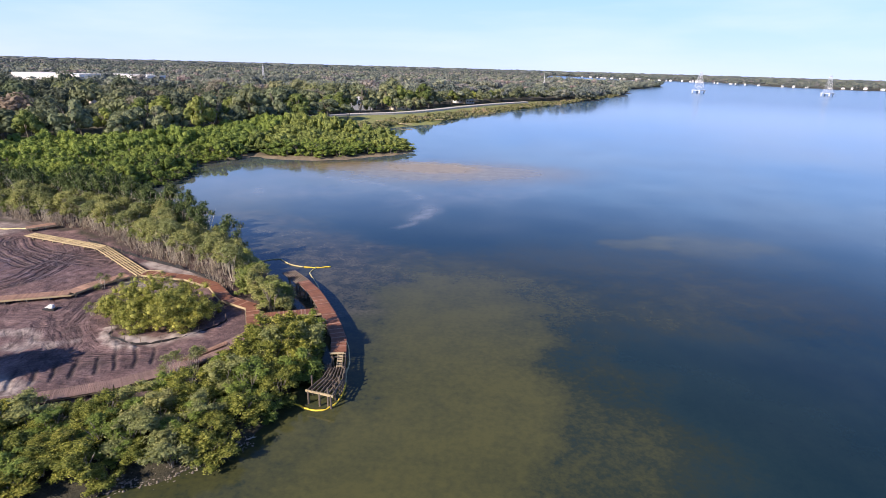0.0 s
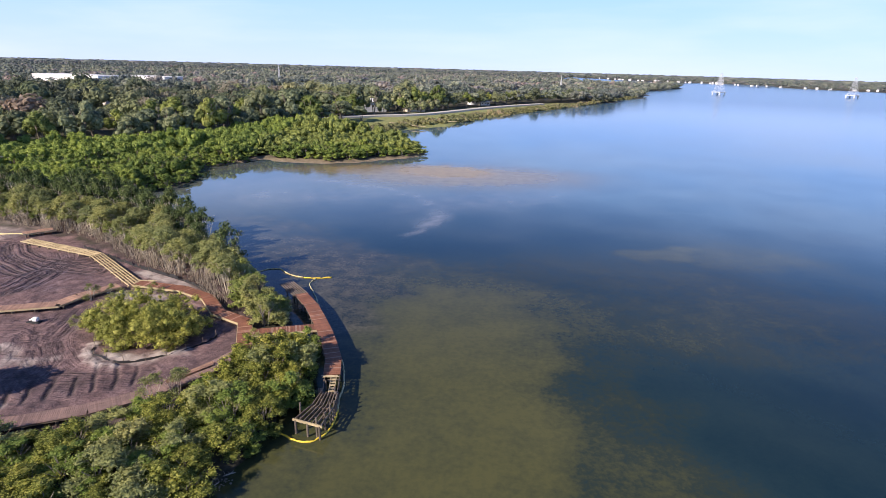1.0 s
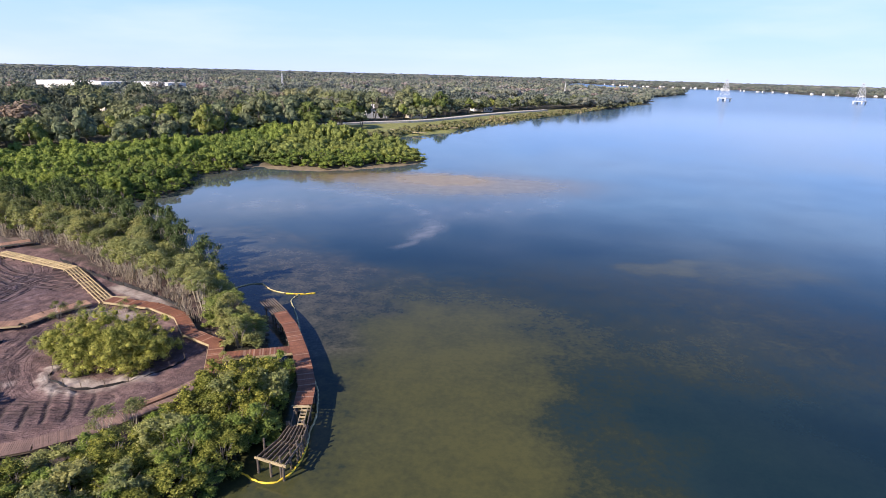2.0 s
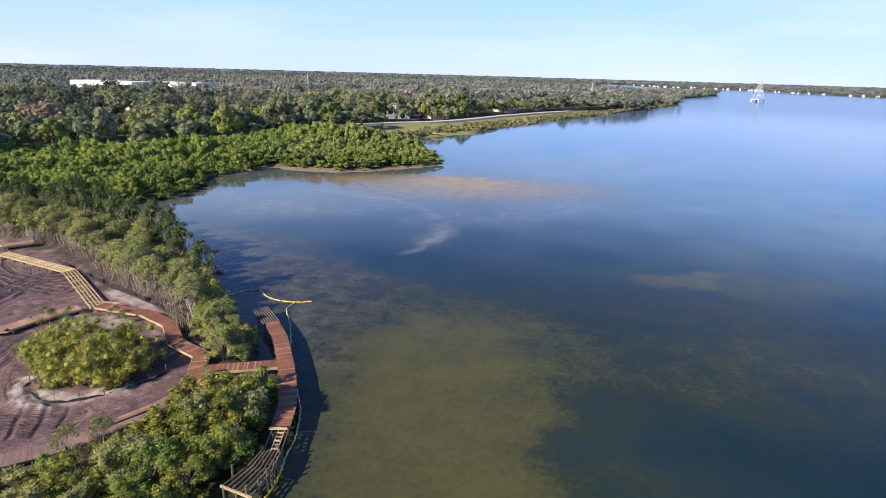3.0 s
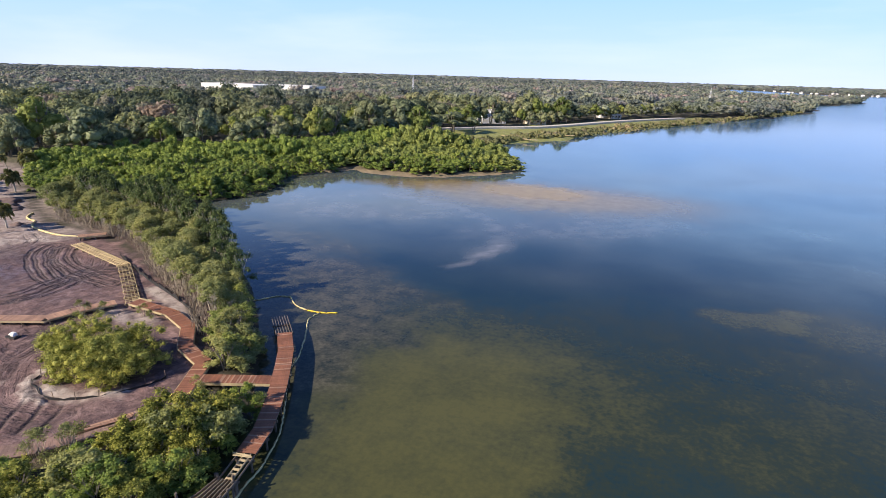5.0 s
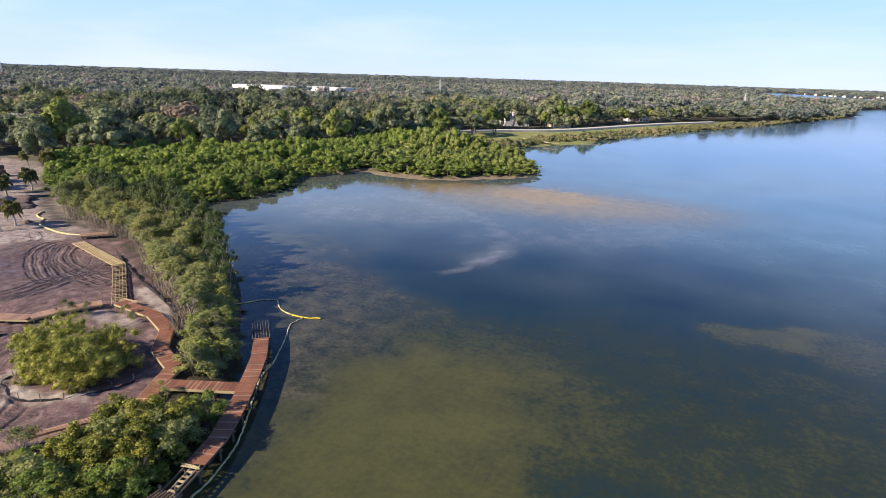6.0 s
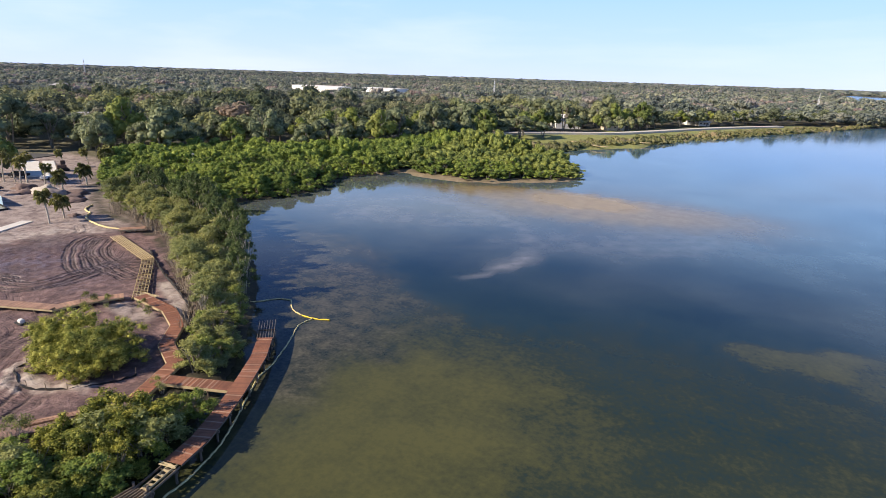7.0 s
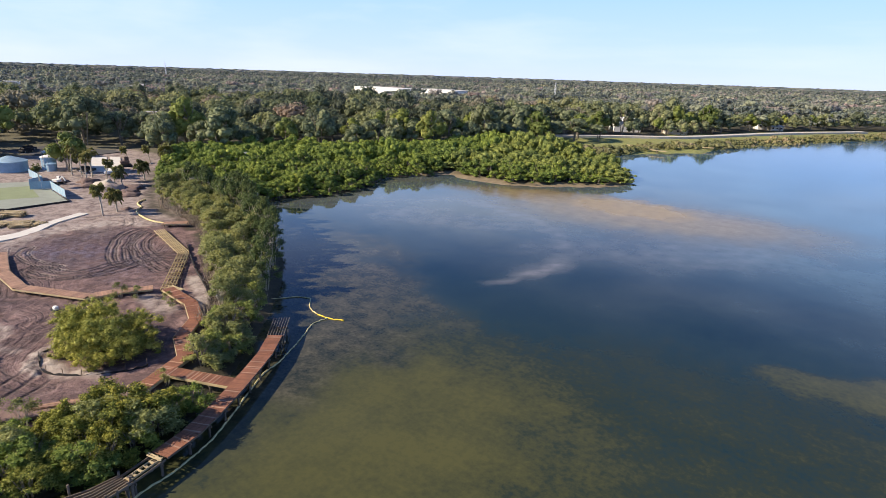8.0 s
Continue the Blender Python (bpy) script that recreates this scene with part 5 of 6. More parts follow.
bare = "boardwalk"
f1 = thing(bare, "unplanked weathered joists at the end of the pier", "boardwalk", "unfinished boardwalk frames")
framing(f1, [(-23.1, 70.8), (-26.4, 74.6)], 1.36, 1.9, 7, MAT["frame"], MAT["frame"])
f2 = thing(bare, "narrow unplanked pier frame with pale blocking", "boardwalk", "unfinished boardwalk frames")
framing(f2, [(-13.5, 51.2), (-12.95, 48.2)], 1.36, 1.45, 2, MAT["frame"], MAT["frame"])
for k in (-0.1, 0.42):
    l2 = offset_line([(-13.5, 51.2), (-12.95, 48.2)], k)
    part("stringer", beam(bmesh.new(), (*l2[0], 1.38), (*l2[1], 1.38), 0.07, 0.14), MAT["pine"], f2)
for x, y, a in spots(offset_line([(-13.5, 51.0), (-12.95, 48.3)], 0.16), 0.52, 0.1):
    part("blocking", box(bmesh.new(), 0.16, 0.5, 0.13, pose(x, y, 1.40, 0, 0, a), 0.01), MAT["pine"], f2)
for x, y, hi in ((-13.75, 48.2, 1.75), (-12.5, 48.4, 1.8), (-12.3, 48.05, 1.6), (-14.0, 48.3, 1.62), (-12.75, 48.6, 1.55)):
    part("post_top", tube(bmesh.new(), (x, y, -1.2), (x, y, hi), 0.1, 0.09, 8), MAT["post"], f2)


def fan_frame(label, top, foot, z, joists, uprights):
    """Bare joists that spread from a narrow end to a wide one, over cap beams and piles."""
    ob = thing(bare, label, "boardwalk", "unfinished boardwalk frames")
    at = lambda row, k: Vector((row[0][0] + (row[1][0] - row[0][0]) * k, row[0][1] + (row[1][1] - row[0][1]) * k, z))
    mid = [tuple(Vector(a).lerp(Vector(b), 0.45) + Vector((0.28, 0))) for a, b in zip(top, foot)]
    for j in range(joists):
        k = j / (joists - 1)
        bm = bmesh.new()
        beam(bm, at(top, k), at(mid, k), 0.07, 0.2)
        beam(bm, at(mid, k), at(foot, k), 0.07, 0.2)
        part("joist", bm, MAT["frame"], ob)
    for row, mat, drop in ((top, MAT["frame"], 0.21), (mid, MAT["frame"], 0.21), (foot, MAT["pine"], 0.0)):
        a, b = at(row, -0.06), at(row, 1.06)
        a.z, b.z = z - drop, z - drop
        part("cap_beam", beam(bmesh.new(), a, b, 0.12, 0.2), mat, ob)
        for k in (0.04, 0.5, 0.96):
            p = at(row, k)
            part("post", tube(bmesh.new(), (p.x, p.y, -1.3), (p.x, p.y, z - drop), 0.11, 0.1, 9), MAT["post"], ob)
    for x, y, hi in uprights:
        part("post_top", tube(bmesh.new(), (x, y, -1.2), (x, y, hi), 0.1, 0.09, 8), MAT["post"], ob)
    return ob


f3 = fan_frame("unplanked platform of weathered joists on tall posts over the water", [(-13.75, 48.1), (-12.2, 48.35)], [(-14.8, 43.75), (-12.3, 43.05)], 1.36, 7,
               [(-14.75, 45.2, 2.1), (-12.75, 43.4, 2.0), (-12.15, 45.5, 1.9), (-12.0, 46.4, 1.75), (-12.35, 44.5, 1.8), (-12.05, 47.2, 1.65)])
f4 = thing(bare, "ladder-like unplanked boardwalk frame of pale new timber", "boardwalk", "unfinished boardwalk frames")
framing(f4, [(-46.6, 71.6), (-54.5, 78.1), (-59.8, 82.4)], 1.12, 1.75, 5, MAT["pine"], MAT["pine"])
rungs(f4, [(-46.9, 71.9), (-54.5, 78.1), (-59.6, 82.2)], 1.12, 1.8, 0.62, MAT["pine"], 3)
f5 = thing(bare, "unplanked pale timber boardwalk frame on short posts", "boardwalk", "unfinished boardwalk frames")
framing(f5, [(-59.8, 82.4), (-75.8, 87.4)], 1.15, 1.75, 6, MAT["pine"], MAT["pine"])
rungs(f5, [(-60.4, 82.6), (-75.5, 87.3)], 1.15, 1.8, 0.85, MAT["pine"], 4)
f6 = thing("boardwalk", "small grey plank landing at the end of the frame", "boardwalk", "boardwalks of the park")
framing(f6, [(-78.3, 89.8), (-75.2, 93.0)], 1.45, 1.7, 4, MAT["frame"], MAT["pine"])
planks(f6, [(-78.3, 89.8), (-75.2, 93.0)], 1.45, 1.7, MAT["deck_fresh"], 6)


# ---- booms and silt fences ----
def smooth_line(pts, n=8):
    p = [np.array(q, float) for q in pts]
    p = [2 * p[0] - p[1]] + p + [2 * p[-1] - p[-2]]
    out = []
    for i in range(1, len(p) - 2):
        for k in range(n):
            t = k / n
            out.append(0.5 * (2 * p[i] + (p[i + 1] - p[i - 1]) * t + (2 * p[i - 1] - 5 * p[i] + 4 * p[i + 1] - p[i + 2]) * t * t + (3 * p[i] - p[i - 1] - 3 * p[i + 1] + p[i + 2]) * t ** 3))
    out.append(p[-2])
    return out


def hose(pts, radius, z, gap=0.3, pinch=1.6, seed=1):
    """A floating fabric tube, drawn in at its joints."""
    rg = random.Random(seed)
    line = [(q[0], q[1]) for q in smooth_line(pts)]
    bm = bmesh.new()
    rings, s = [], 0
    for x, y, a in spots(line, gap):
        s += gap
        r = radius * (0.55 if (s % pinch) < gap else 1.0) * rg.uniform(0.92, 1.08)
        n = Vector((-math.sin(radians(a)), math.cos(radians(a)), 0))
        c = Vector((x, y, z + rg.uniform(-0.02, 0.02))) + n * rg.uniform(-0.05, 0.05)
        rings.append([bm.verts.new(c + n * r * math.cos(q) + Vector((0, 0, r * math.sin(q)))) for q in [k * 6.283 / 7 for k in range(7)]])
    for a, b in zip(rings, rings[1:]):
        for k in range(7):
            bm.faces.new((a[k], a[(k + 1) % 7], b[(k + 1) % 7], b[k]))
    bm.faces.new(rings[0])
    bm.faces.new(rings[-1][::-1])
    bmesh.ops.recalc_face_normals(bm, faces=bm.faces)
    for f in bm.faces:
        f.smooth = True
    return bm


def boom(label, pieces, radius, z, seed):
    ob = thing("turbidity_boom", label, "boom", "floating booms")
    for i, (pts, mat) in enumerate(pieces):
        part("float_tube", hose(pts, radius, z, seed=seed + i), mat, ob)
    return ob


boom("yellow floating turbidity boom curving off the pier end", [([(-21.7, 80.75), (-23.8, 80.0), (-25.9, 80.05)], MAT["yellow"]), ([(-25.9, 80.05), (-27.4, 80.5), (-28.6, 81.2), (-29.7, 82.4), (-30.5, 83.2)], MAT["boom_dusty"]),
     ([(-30.5, 83.2), (-32.4, 82.6), (-33.8, 80.7), (-35.2, 79.4)], MAT["boom_pale"])], 0.095, 0.05, 1)
boom("faded floating boom following the curve of the pier", [([(-23.9, 79.9), (-24.1, 77.6), (-22.6, 74.6), (-21.0, 71.2), (-19.8, 68.4), (-19.2, 65.9), (-17.6, 62.9), (-16.2, 60.6), (-14.6, 57.7), (-13.6, 55.6), (-13.0, 53.6),
     (-12.5, 51.6), (-12.35, 49.2), (-12.0, 47.4)], MAT["boom_pale"]), ([(-12.0, 47.4), (-11.9, 45.4), (-12.3, 43.6), (-13.2, 42.7), (-14.6, 42.8), (-16.3, 43.6), (-17.2, 43.4)], MAT["yellow"])], 0.095, 0.04, 5)
boom("short yellow and white boom in the cove", [([(-81, 114.6), (-77.5, 114.6), (-74, 113.2)], MAT["yellow"]), ([(-74, 113.2), (-70.5, 111.6), (-67.5, 109.4)], MAT["white"])], 0.2, 0.06, 9)
boom("yellow fabric boom laid along the edge of the mud", [([(-77.3, 91.3), (-80.4, 91.1), (-83.1, 90.6), (-87.5, 91.0), (-92.2, 92.2), (-94.9, 93.7), (-96.6, 95.5), (-99.1, 96.2), (-101.4, 97.5), (-103.0, 99.9)], MAT["boom_dusty"])], 0.2, 0.8, 12)


def silt_fence(label, pts, high=0.6):
    ob = thing("silt_fence", label, "fence", "silt fences")
    line = [(q[0], q[1]) for q in smooth_line(pts, 6)]
    rg = random.Random(7)
    bm = bmesh.new()
    rows = []
    for x, y, a in spots(line, 0.5):
        z = settle(x, y)
        n = Vector((-math.sin(radians(a)), math.cos(radians(a)))) * 0.02
        h = high * (rg.uniform(0.75, 1.05) if rg.random() < 0.75 else rg.uniform(0.15, 0.6))
        w = rg.uniform(-0.08, 0.08)
        rows.append([bm.verts.new(v) for v in ((x + n.x, y + n.y, z - 0.15), (x + n.x + w, y + n.y + w, z + h), (x - n.x + w, y - n.y + w, z + h), (x - n.x, y - n.y, z - 0.15))])
    for p, q in zip(rows, rows[1:]):
        for k in range(4):
            bm.faces.new((p[k], p[(k + 1) % 4], q[(k + 1) % 4], q[k]))
    bm.faces.new(rows[0])
    bm.faces.new(rows[-1][::-1])
    bmesh.ops.recalc_face_normals(bm, faces=bm.faces)
    part("fabric", bm, MAT["black"], ob)
    sb = bmesh.new()
    box(sb, 0.05, 0.05, 1.1, pose(0, 0, 0.3))
    me = bpy.data.meshes.new("stake")
    sb.to_mesh(me)
    sb.free()
    me.materials.append(MAT["frame"])
    for x, y, a in spots(line, 2.0):
        part_mesh("stake", me, ob, pose(x, y, settle(x, y), rg.uniform(-6, 6), rg.uniform(-6, 6), a))


silt_fence("sagging black silt fence along the mangroves", [(-64.5, 86.0), (-62, 84.6), (-54.5, 80.6), (-49.9, 78.4), (-44, 75.8), (-39, 73.2), (-35.2, 70.4), (-32.4, 67.6)])
silt_fence("low black silt fence round the sandy mound", [(-40.6, 54.6), (-39.9, 53.2), (-38.4, 52.6), (-37.3, 52.2), (-35.9, 52.1), (-33.6, 53.0), (-31.2, 54.6), (-29.6, 57.2), (-29.0, 59.2)], 0.3)


# ---- palms ----
def palm(label, seed, height, lean, fronds=36, size=1.2):
    rg = random.Random(seed)
    ob = thing("palm_tree", label, "palm", "palms on the site")
    bm = bmesh.new()
    top = Vector((lean[0], lean[1], height))
    prev = Vector((0, 0, -0.3))
    for i in range(1, 9):
        t = i / 8
        p = Vector((lean[0] * t * t, lean[1] * t * t, height * t))
        tube(bm, prev, p, 0.19 - 0.05 * t + (0.05 if i == 8 else 0), 0.185 - 0.05 * t, 8)
        prev = p
    part("trunk", bm, MAT["pale_bark"], ob)
    V, F = [], []
    for i in range(fronds):
        a = i * 2.399 + rg.uniform(-0.2, 0.2)
        e = radians(rg.uniform(-68, 62))
        L = size * rg.uniform(0.8, 1.2)
        d = Vector((math.cos(a) * math.cos(e), math.sin(a) * math.cos(e), math.sin(e)))
        hub = top + d * L * rg.uniform(0.45, 0.8)
        side = d.cross(Vector((0, 0, 1))).normalized()
        upv = side.cross(d)
        for k in range(9):
            q = radians(-80 + 20 * k)
            w = d * math.cos(q) + side * math.sin(q)
            tip = hub + w * L * rg.uniform(0.5, 0.75) - Vector((0, 0, 0.5 * L * rg.uniform(0.4, 1.3)))
            mid = hub + w * L * 0.4 + upv * 0.05
            s = w.cross(upv).normalized() * 0.075
            b = len(V)
            V += [hub, mid + s, tip, mid - s]
            F += [(b, b + 1, b + 2), (b, b + 2, b + 3)]
        b = len(V)
        V += [top, hub + side * 0.03, hub - side * 0.03]
        F += [(b, b + 1, b + 2)]
    part_mesh("crown", mesh_of("crown", [v[:] for v in V], F, [MAT["palm"]]), ob)
    return ob


palms = [palm("tall leaning cabbage palm on bare ground", 1, 5.6, (-1.2, 0.2)), palm("short cabbage palm with a full green head", 2, 3.7, (-0.5, 0.3), 42, 1.4),
         palm("slender cabbage palm among others", 3, 6.6, (0.6, 0.4), 32, 1.1)]
for i, (x, y, k, s) in enumerate([(-95.5, 86.8, 0, 1.0), (-96.9, 90.4, 1, 1.0), (-123, 105, 1, 1.05), (-130.8, 105.1, 0, 0.95), (-141.6, 106.3, 2, 1.05), (-139.5, 105.5, 2, 1.0), (-143.5, 104.6, 2, 0.9),
                                  (-137.5, 103, 0, 1.1), (-146, 103.2, 2, 1.1), (-126, 112.6, 1, 1.1), (-150.4, 128, 0, 0.9), (-147, 131, 1, 1.3), (-156, 124, 0, 0.8), (-133, 90.5, 2, 0.8), (-160, 108, 2, 1.0)]):
    m = pose(x, y, settle(x, y), 0, 0, [0, 15, 100, 200, 60, 170, 260, 320][i % 8]) @ Matrix.Diagonal((s, s, s, 1))
    if i in (0, 1, 4):
        palms[k].matrix_basis = m
    else:
        copy_thing(palms[k], m)

# ---- building site ----
sheet("footpath", [(q[0], q[1]) for q in smooth_line([(-96.2, 50.8), (-95.1, 58.8), (-93.6, 66.8), (-93.3, 69.2), (-93.8, 71.4), (-95.6, 74.6), (-98.0, 78.2), (-100.8, 84.6)])] + [(q[0], q[1]) for q in smooth_line([(-98.8, 85.6), (-95.9, 78.6), (-91.8, 73.5), (-90.2, 70.1), (-89.9, 67.7), (-90.2, 65.7), (-91.7, 57.8), (-92.7, 49.8)])],
      0.84, 0.4, MAT["concrete"], "curved strip of fresh white concrete footpath", "footpath")
sheet("slab_1", [(-147.8, 109.2), (-174.5, 121.4), (-171.3, 125.0), (-145.2, 112.0)], 1.0, 0.5, MAT["concrete"], "pale concrete parking slab on bare ground", "slab")
sheet("slab_2", [(-143.8, 113.4), (-170.7, 125.6), (-168.6, 128.0), (-142.4, 114.9)], 1.0, 0.5, MAT["concrete"], "narrow pale concrete strip beside the slab", "slab")
sheet("car_park", [(-176, 116), (-205, 106), (-212, 124), (-180, 136)], 1.0, 0.5, MAT["asphalt"], "dark asphalt car park at the wood's edge", "car park")
sheet("court_base", [(-114.0, 76.5), (-113.2, 87.8), (-141, 93.2), (-152, 78), (-130, 66)], 0.95, 0.6, MAT["court_green"], "worn grey-green sports court with a dark edge", "court")
sheet("court_stripe", [(-121.5, 85.6), (-136.5, 89.2), (-140.5, 80.2), (-126, 75.5)], 0.958, 0.05, MAT["court_olive"], "olive green playing field of the court", "court")


def edge_wall(label, pts, z0, z1, w, mat, name, cat):
    bm = bmesh.new()
    for (a, b), (c, d) in zip(pts, pts[1:]):
        beam(bm, (a, b, (z0 + z1) / 2), (c, d, (z0 + z1) / 2), w, z1 - z0)
    return tagged(part(name, bm, mat, None), label, cat, kind="structure")


edge_wall("black-faced edging along the court", [(-130, 65.8), (-113.8, 76.3), (-113.0, 88.0), (-118, 89.1)], 0.3, 1.04, 0.25, MAT["black"], "court_edge", "kerb")


def windscreen(label, pts, high):
    ob = thing("court_fence", label, "fence", "court fences")
    bm = bmesh.new()
    for (a, b), (c, d) in zip(pts, pts[1:]):
        beam(bm, (a, b, 1.05 + high / 2), (c, d, 1.05 + high / 2), 0.03, high)
    part("screen_fabric", bm, MAT["blue_screen"], ob)
    for x, y, a in spots(pts, 3.0):
        bm = bmesh.new()
        tube(bm, (x, y, 0.6), (x, y, 1.1 + high), 0.05, 0.05, 6)
        part("post", bm, MAT["steel"], ob)


windscreen("tall blue windscreen fence at the court's side", [(-116.5, 88.9), (-129.5, 91.2), (-131.5, 87.5)], 1.9)
windscreen("blue windscreen fence at the court's far corner", [(-134.5, 88.6), (-136.6, 92.4), (-150.5, 94.6)], 2.0)


def cylinder_tank(label, at, r, h, low, top, roof_h):
    ob = thing("water_tank", label, "tank", "tanks of the waterworks", at)
    bm = bmesh.new()
    tube(bm, (0, 0, -0.3), (0, 0, h), r, r, 28)
    part("shell", bm, low, ob)
    bm = bmesh.new()
    tube(bm, (0, 0, h), (0, 0, h + 0.25), r + 0.12, r + 0.12, 28)
    tube(bm, (0, 0, h + 0.25), (0, 0, h + 0.25 + roof_h), r + 0.05, r * 0.15, 28)
    part("roof", bm, top, ob)
    bm = bmesh.new()
    for s in (-0.25, 0.25):
        tube(bm, (s + r * 0.5, -r * 0.92, 0), (s + r * 0.5, -r * 0.92, h + 0.9), 0.05, 0.05, 5)
    for k in range(int(h / 0.4)):
        tube(bm, (r * 0.5 - 0.25, -r * 0.92, 0.4 * k + 0.3), (r * 0.5 + 0.25, -r * 0.92, 0.4 * k + 0.3), 0.03, 0.03, 4)
    part("ladder", bm, MAT["steel"], ob)
    return ob


cylinder_tank("large low round blue tank with a pale roof", (-165, 95.5, 0.6), 4.3, 2.7, MAT["blue"], MAT["blue_screen"], 1.3)
cylinder_tank("white and blue round tank", (-161.5, 104.0, 0.6), 1.9, 3.4, MAT["blue"], MAT["white"], 0.6)
cylinder_tank("smaller round blue tank", (-157.2, 102.8, 0.6), 1.2, 1.9, MAT["blue"], MAT["blue"], 0.3)


def house(label, at, turn, w, d, h, wall, roof, roof_h=2.2, windows=3, name="house", cat="house", flat=False):
    ob = thing(name, label, cat, "", at, turn)
    bm = bmesh.new()
    box(bm, w, d, h + 0.6, pose(0, 0, h / 2 - 0.3), 0.03)
    part("wall", bm, wall, ob)
    bm = bmesh.new()
    if flat:
        box(bm, w + 0.5, d + 0.5, 0.35, pose(0, 0, h + 0.17), 0.03)
    else:
        e = 0.6
        k = min(w, d) * 0.45
        b = [bm.verts.new(v) for v in ((-w / 2 - e, -d / 2 - e, h), (w / 2 + e, -d / 2 - e, h), (w / 2 + e, d / 2 + e, h), (-w / 2 - e, d / 2 + e, h))]
        l = [bm.verts.new((v.co.x, v.co.y, h - 0.2)) for v in b]
        r1, r2 = bm.verts.new((-w / 2 + k, 0, h + roof_h)), bm.verts.new((w / 2 - k, 0, h + roof_h))
        for f in ((b[0], b[1], r2, r1), (b[1], b[2], r2), (b[2], b[3], r1, r2), (b[3], b[0], r1), l[::-1], (l[0], l[1], b[1], b[0]), (l[1], l[2], b[2], b[1]), (l[2], l[3], b[3], b[2]), (l[3], l[0], b[0], b[3])):
            bm.faces.new(f)
        bmesh.ops.recalc_face_normals(bm, faces=bm.faces)
    part("roof", bm, roof, ob)
    for side in (-1, 1):
        for i in range(windows):
            x = w * ((i + 0.5) / windows - 0.5)
            win = part("window", box(bmesh.new(), 1.5, 0.1, 1.3, pose(x, side * (d / 2 + 0.01), h * 0.55)), MAT["white"], ob)
            part("pane", box(bmesh.new(), 1.3, 0.06, 1.1, pose(x, side * (d / 2 + 0.05), h * 0.55)), MAT["glass_dark"], win)
    part("door", box(bmesh.new(), 1.0, 0.08, 2.1, pose(w * 0.22, -d / 2 - 0.03, 1.05)), MAT["roof_brown"], ob)
    return ob


house("white two-storey house with a pale roof by the park road", (-77, 383, 1.0), 35, 16, 11, 6.2, MAT["white"], MAT["white"], 2.0, 4)
house("low house with a brown shingle roof", (-50, 393, 1.0), 35, 12, 9, 2.9, MAT["wall_cream"], MAT["roof_brown"], 2.2)
house("white house beyond the lawn", (-12, 487, 1.0), 30, 10, 8, 4.0, MAT["white"], MAT["white"], 2.0)
house("low white garage near the lawn", (-4, 482, 1.0), 30, 8, 6, 2.6, MAT["wall_cream"], MAT["roof_grey"], 1.6)
house("house with a grey metal roof among the oaks", (-206, 305, 1.2), -40, 12, 9, 8.6, MAT["wall_cream"], MAT["roof_grey"], 2.4)
house("white cottage at the edge of the mangroves", (-133, 272, 1.0), 20, 9, 7, 3.6, MAT["white"], MAT["white"], 1.8)
house("grey cottage under the trees", (-104, 300, 1.0), 20, 9, 7, 3.2, MAT["wall_cream"], MAT["roof_grey"], 1.8)
house("blue-grey house half hidden in the woods", (-223, 171, 1.2), 50, 12, 9, 7.5, MAT["blue"], MAT["roof_grey"], 2.4)
house("flat-roofed pale shed among mangroves", (-130.5, 149.5, 0.6), 30, 7, 4, 3.2, MAT["wall_cream"], MAT["concrete"], 0, 2, "shed", "shed", True)
house("long white warehouse roof above the trees", (-419, 568, 2), -8, 78, 30, 10.4, MAT["white"], MAT["white"], 0, 5, "warehouse", "warehouse", True)
house("white warehouse beside the longer one", (-372, 618, 2), -8, 60, 30, 9.6, MAT["white"], MAT["white"], 0, 5, "warehouse", "warehouse", True)
house("white building far off in the woods", (-585, 250, 2), 60, 16, 10, 10, MAT["white"], MAT["white"], 0, 4, "building", "building", True)
house("pale house roof in the distant woods", (-520, 330, 2), 30, 16, 10, 8.5, MAT["wall_cream"], MAT["roof_grey"], 2)
house("white-roofed building in the distant woods", (120, 760, 2), 30, 16, 10, 8.0, MAT["white"], MAT["white"], 0, 4, "building", "building", True)

far_house = house("small pale waterfront house on the far shore", (700, 1860, 0.6), 20, 18, 11, 5, MAT["white"], MAT["roof_grey"], 2.5, 3)
tagged(far_house, group="houses on the far shore")
rgf = random.Random(9)
SHORE = [(430, 2336), (492, 2046), (560, 1991), (627, 1951), (694, 1856), (711, 1686), (769, 1578), (804, 1498), (862, 1488), (985, 1450), (1100, 1448), (1600, 1308)]
for i, (x, y, a) in enumerate(spots(SHORE, 27, 10)):
    if rgf.random() < 0.85:
        k = rgf.uniform(0.22, 0.5)
        copy_thing(far_house, pose(x + rgf.uniform(-8, 8), y + rgf.uniform(2, 14), 0.6, 0, 0, a + rgf.uniform(-15, 15)) @ Matrix.Diagonal((k, k, rgf.uniform(0.5, 0.9), 1)))

# park road, seawall and fishing docks
ROAD = [(-150, 255), (-118, 290), (-90, 322), (-70, 343), (-42, 370), (-8, 437), (16, 478), (45, 520)]
sheet("road", [(q[0], q[1]) for q in smooth_line(ROAD)] + [(q[0], q[1]) for q in smooth_line(offset_line(ROAD, -5.0)[::-1])], 1.75, 1.6, MAT["road"], "pale worn park road along the bay", "road")


def dock(label, line, z, width):
    ob = thing("dock", label, "dock", "fishing docks")
    framing(ob, line, z, width, 3, MAT["pine"], MAT["pine"], 4.0)
    planks(ob, line, z, width, MAT["pine"], 8, 0.3)


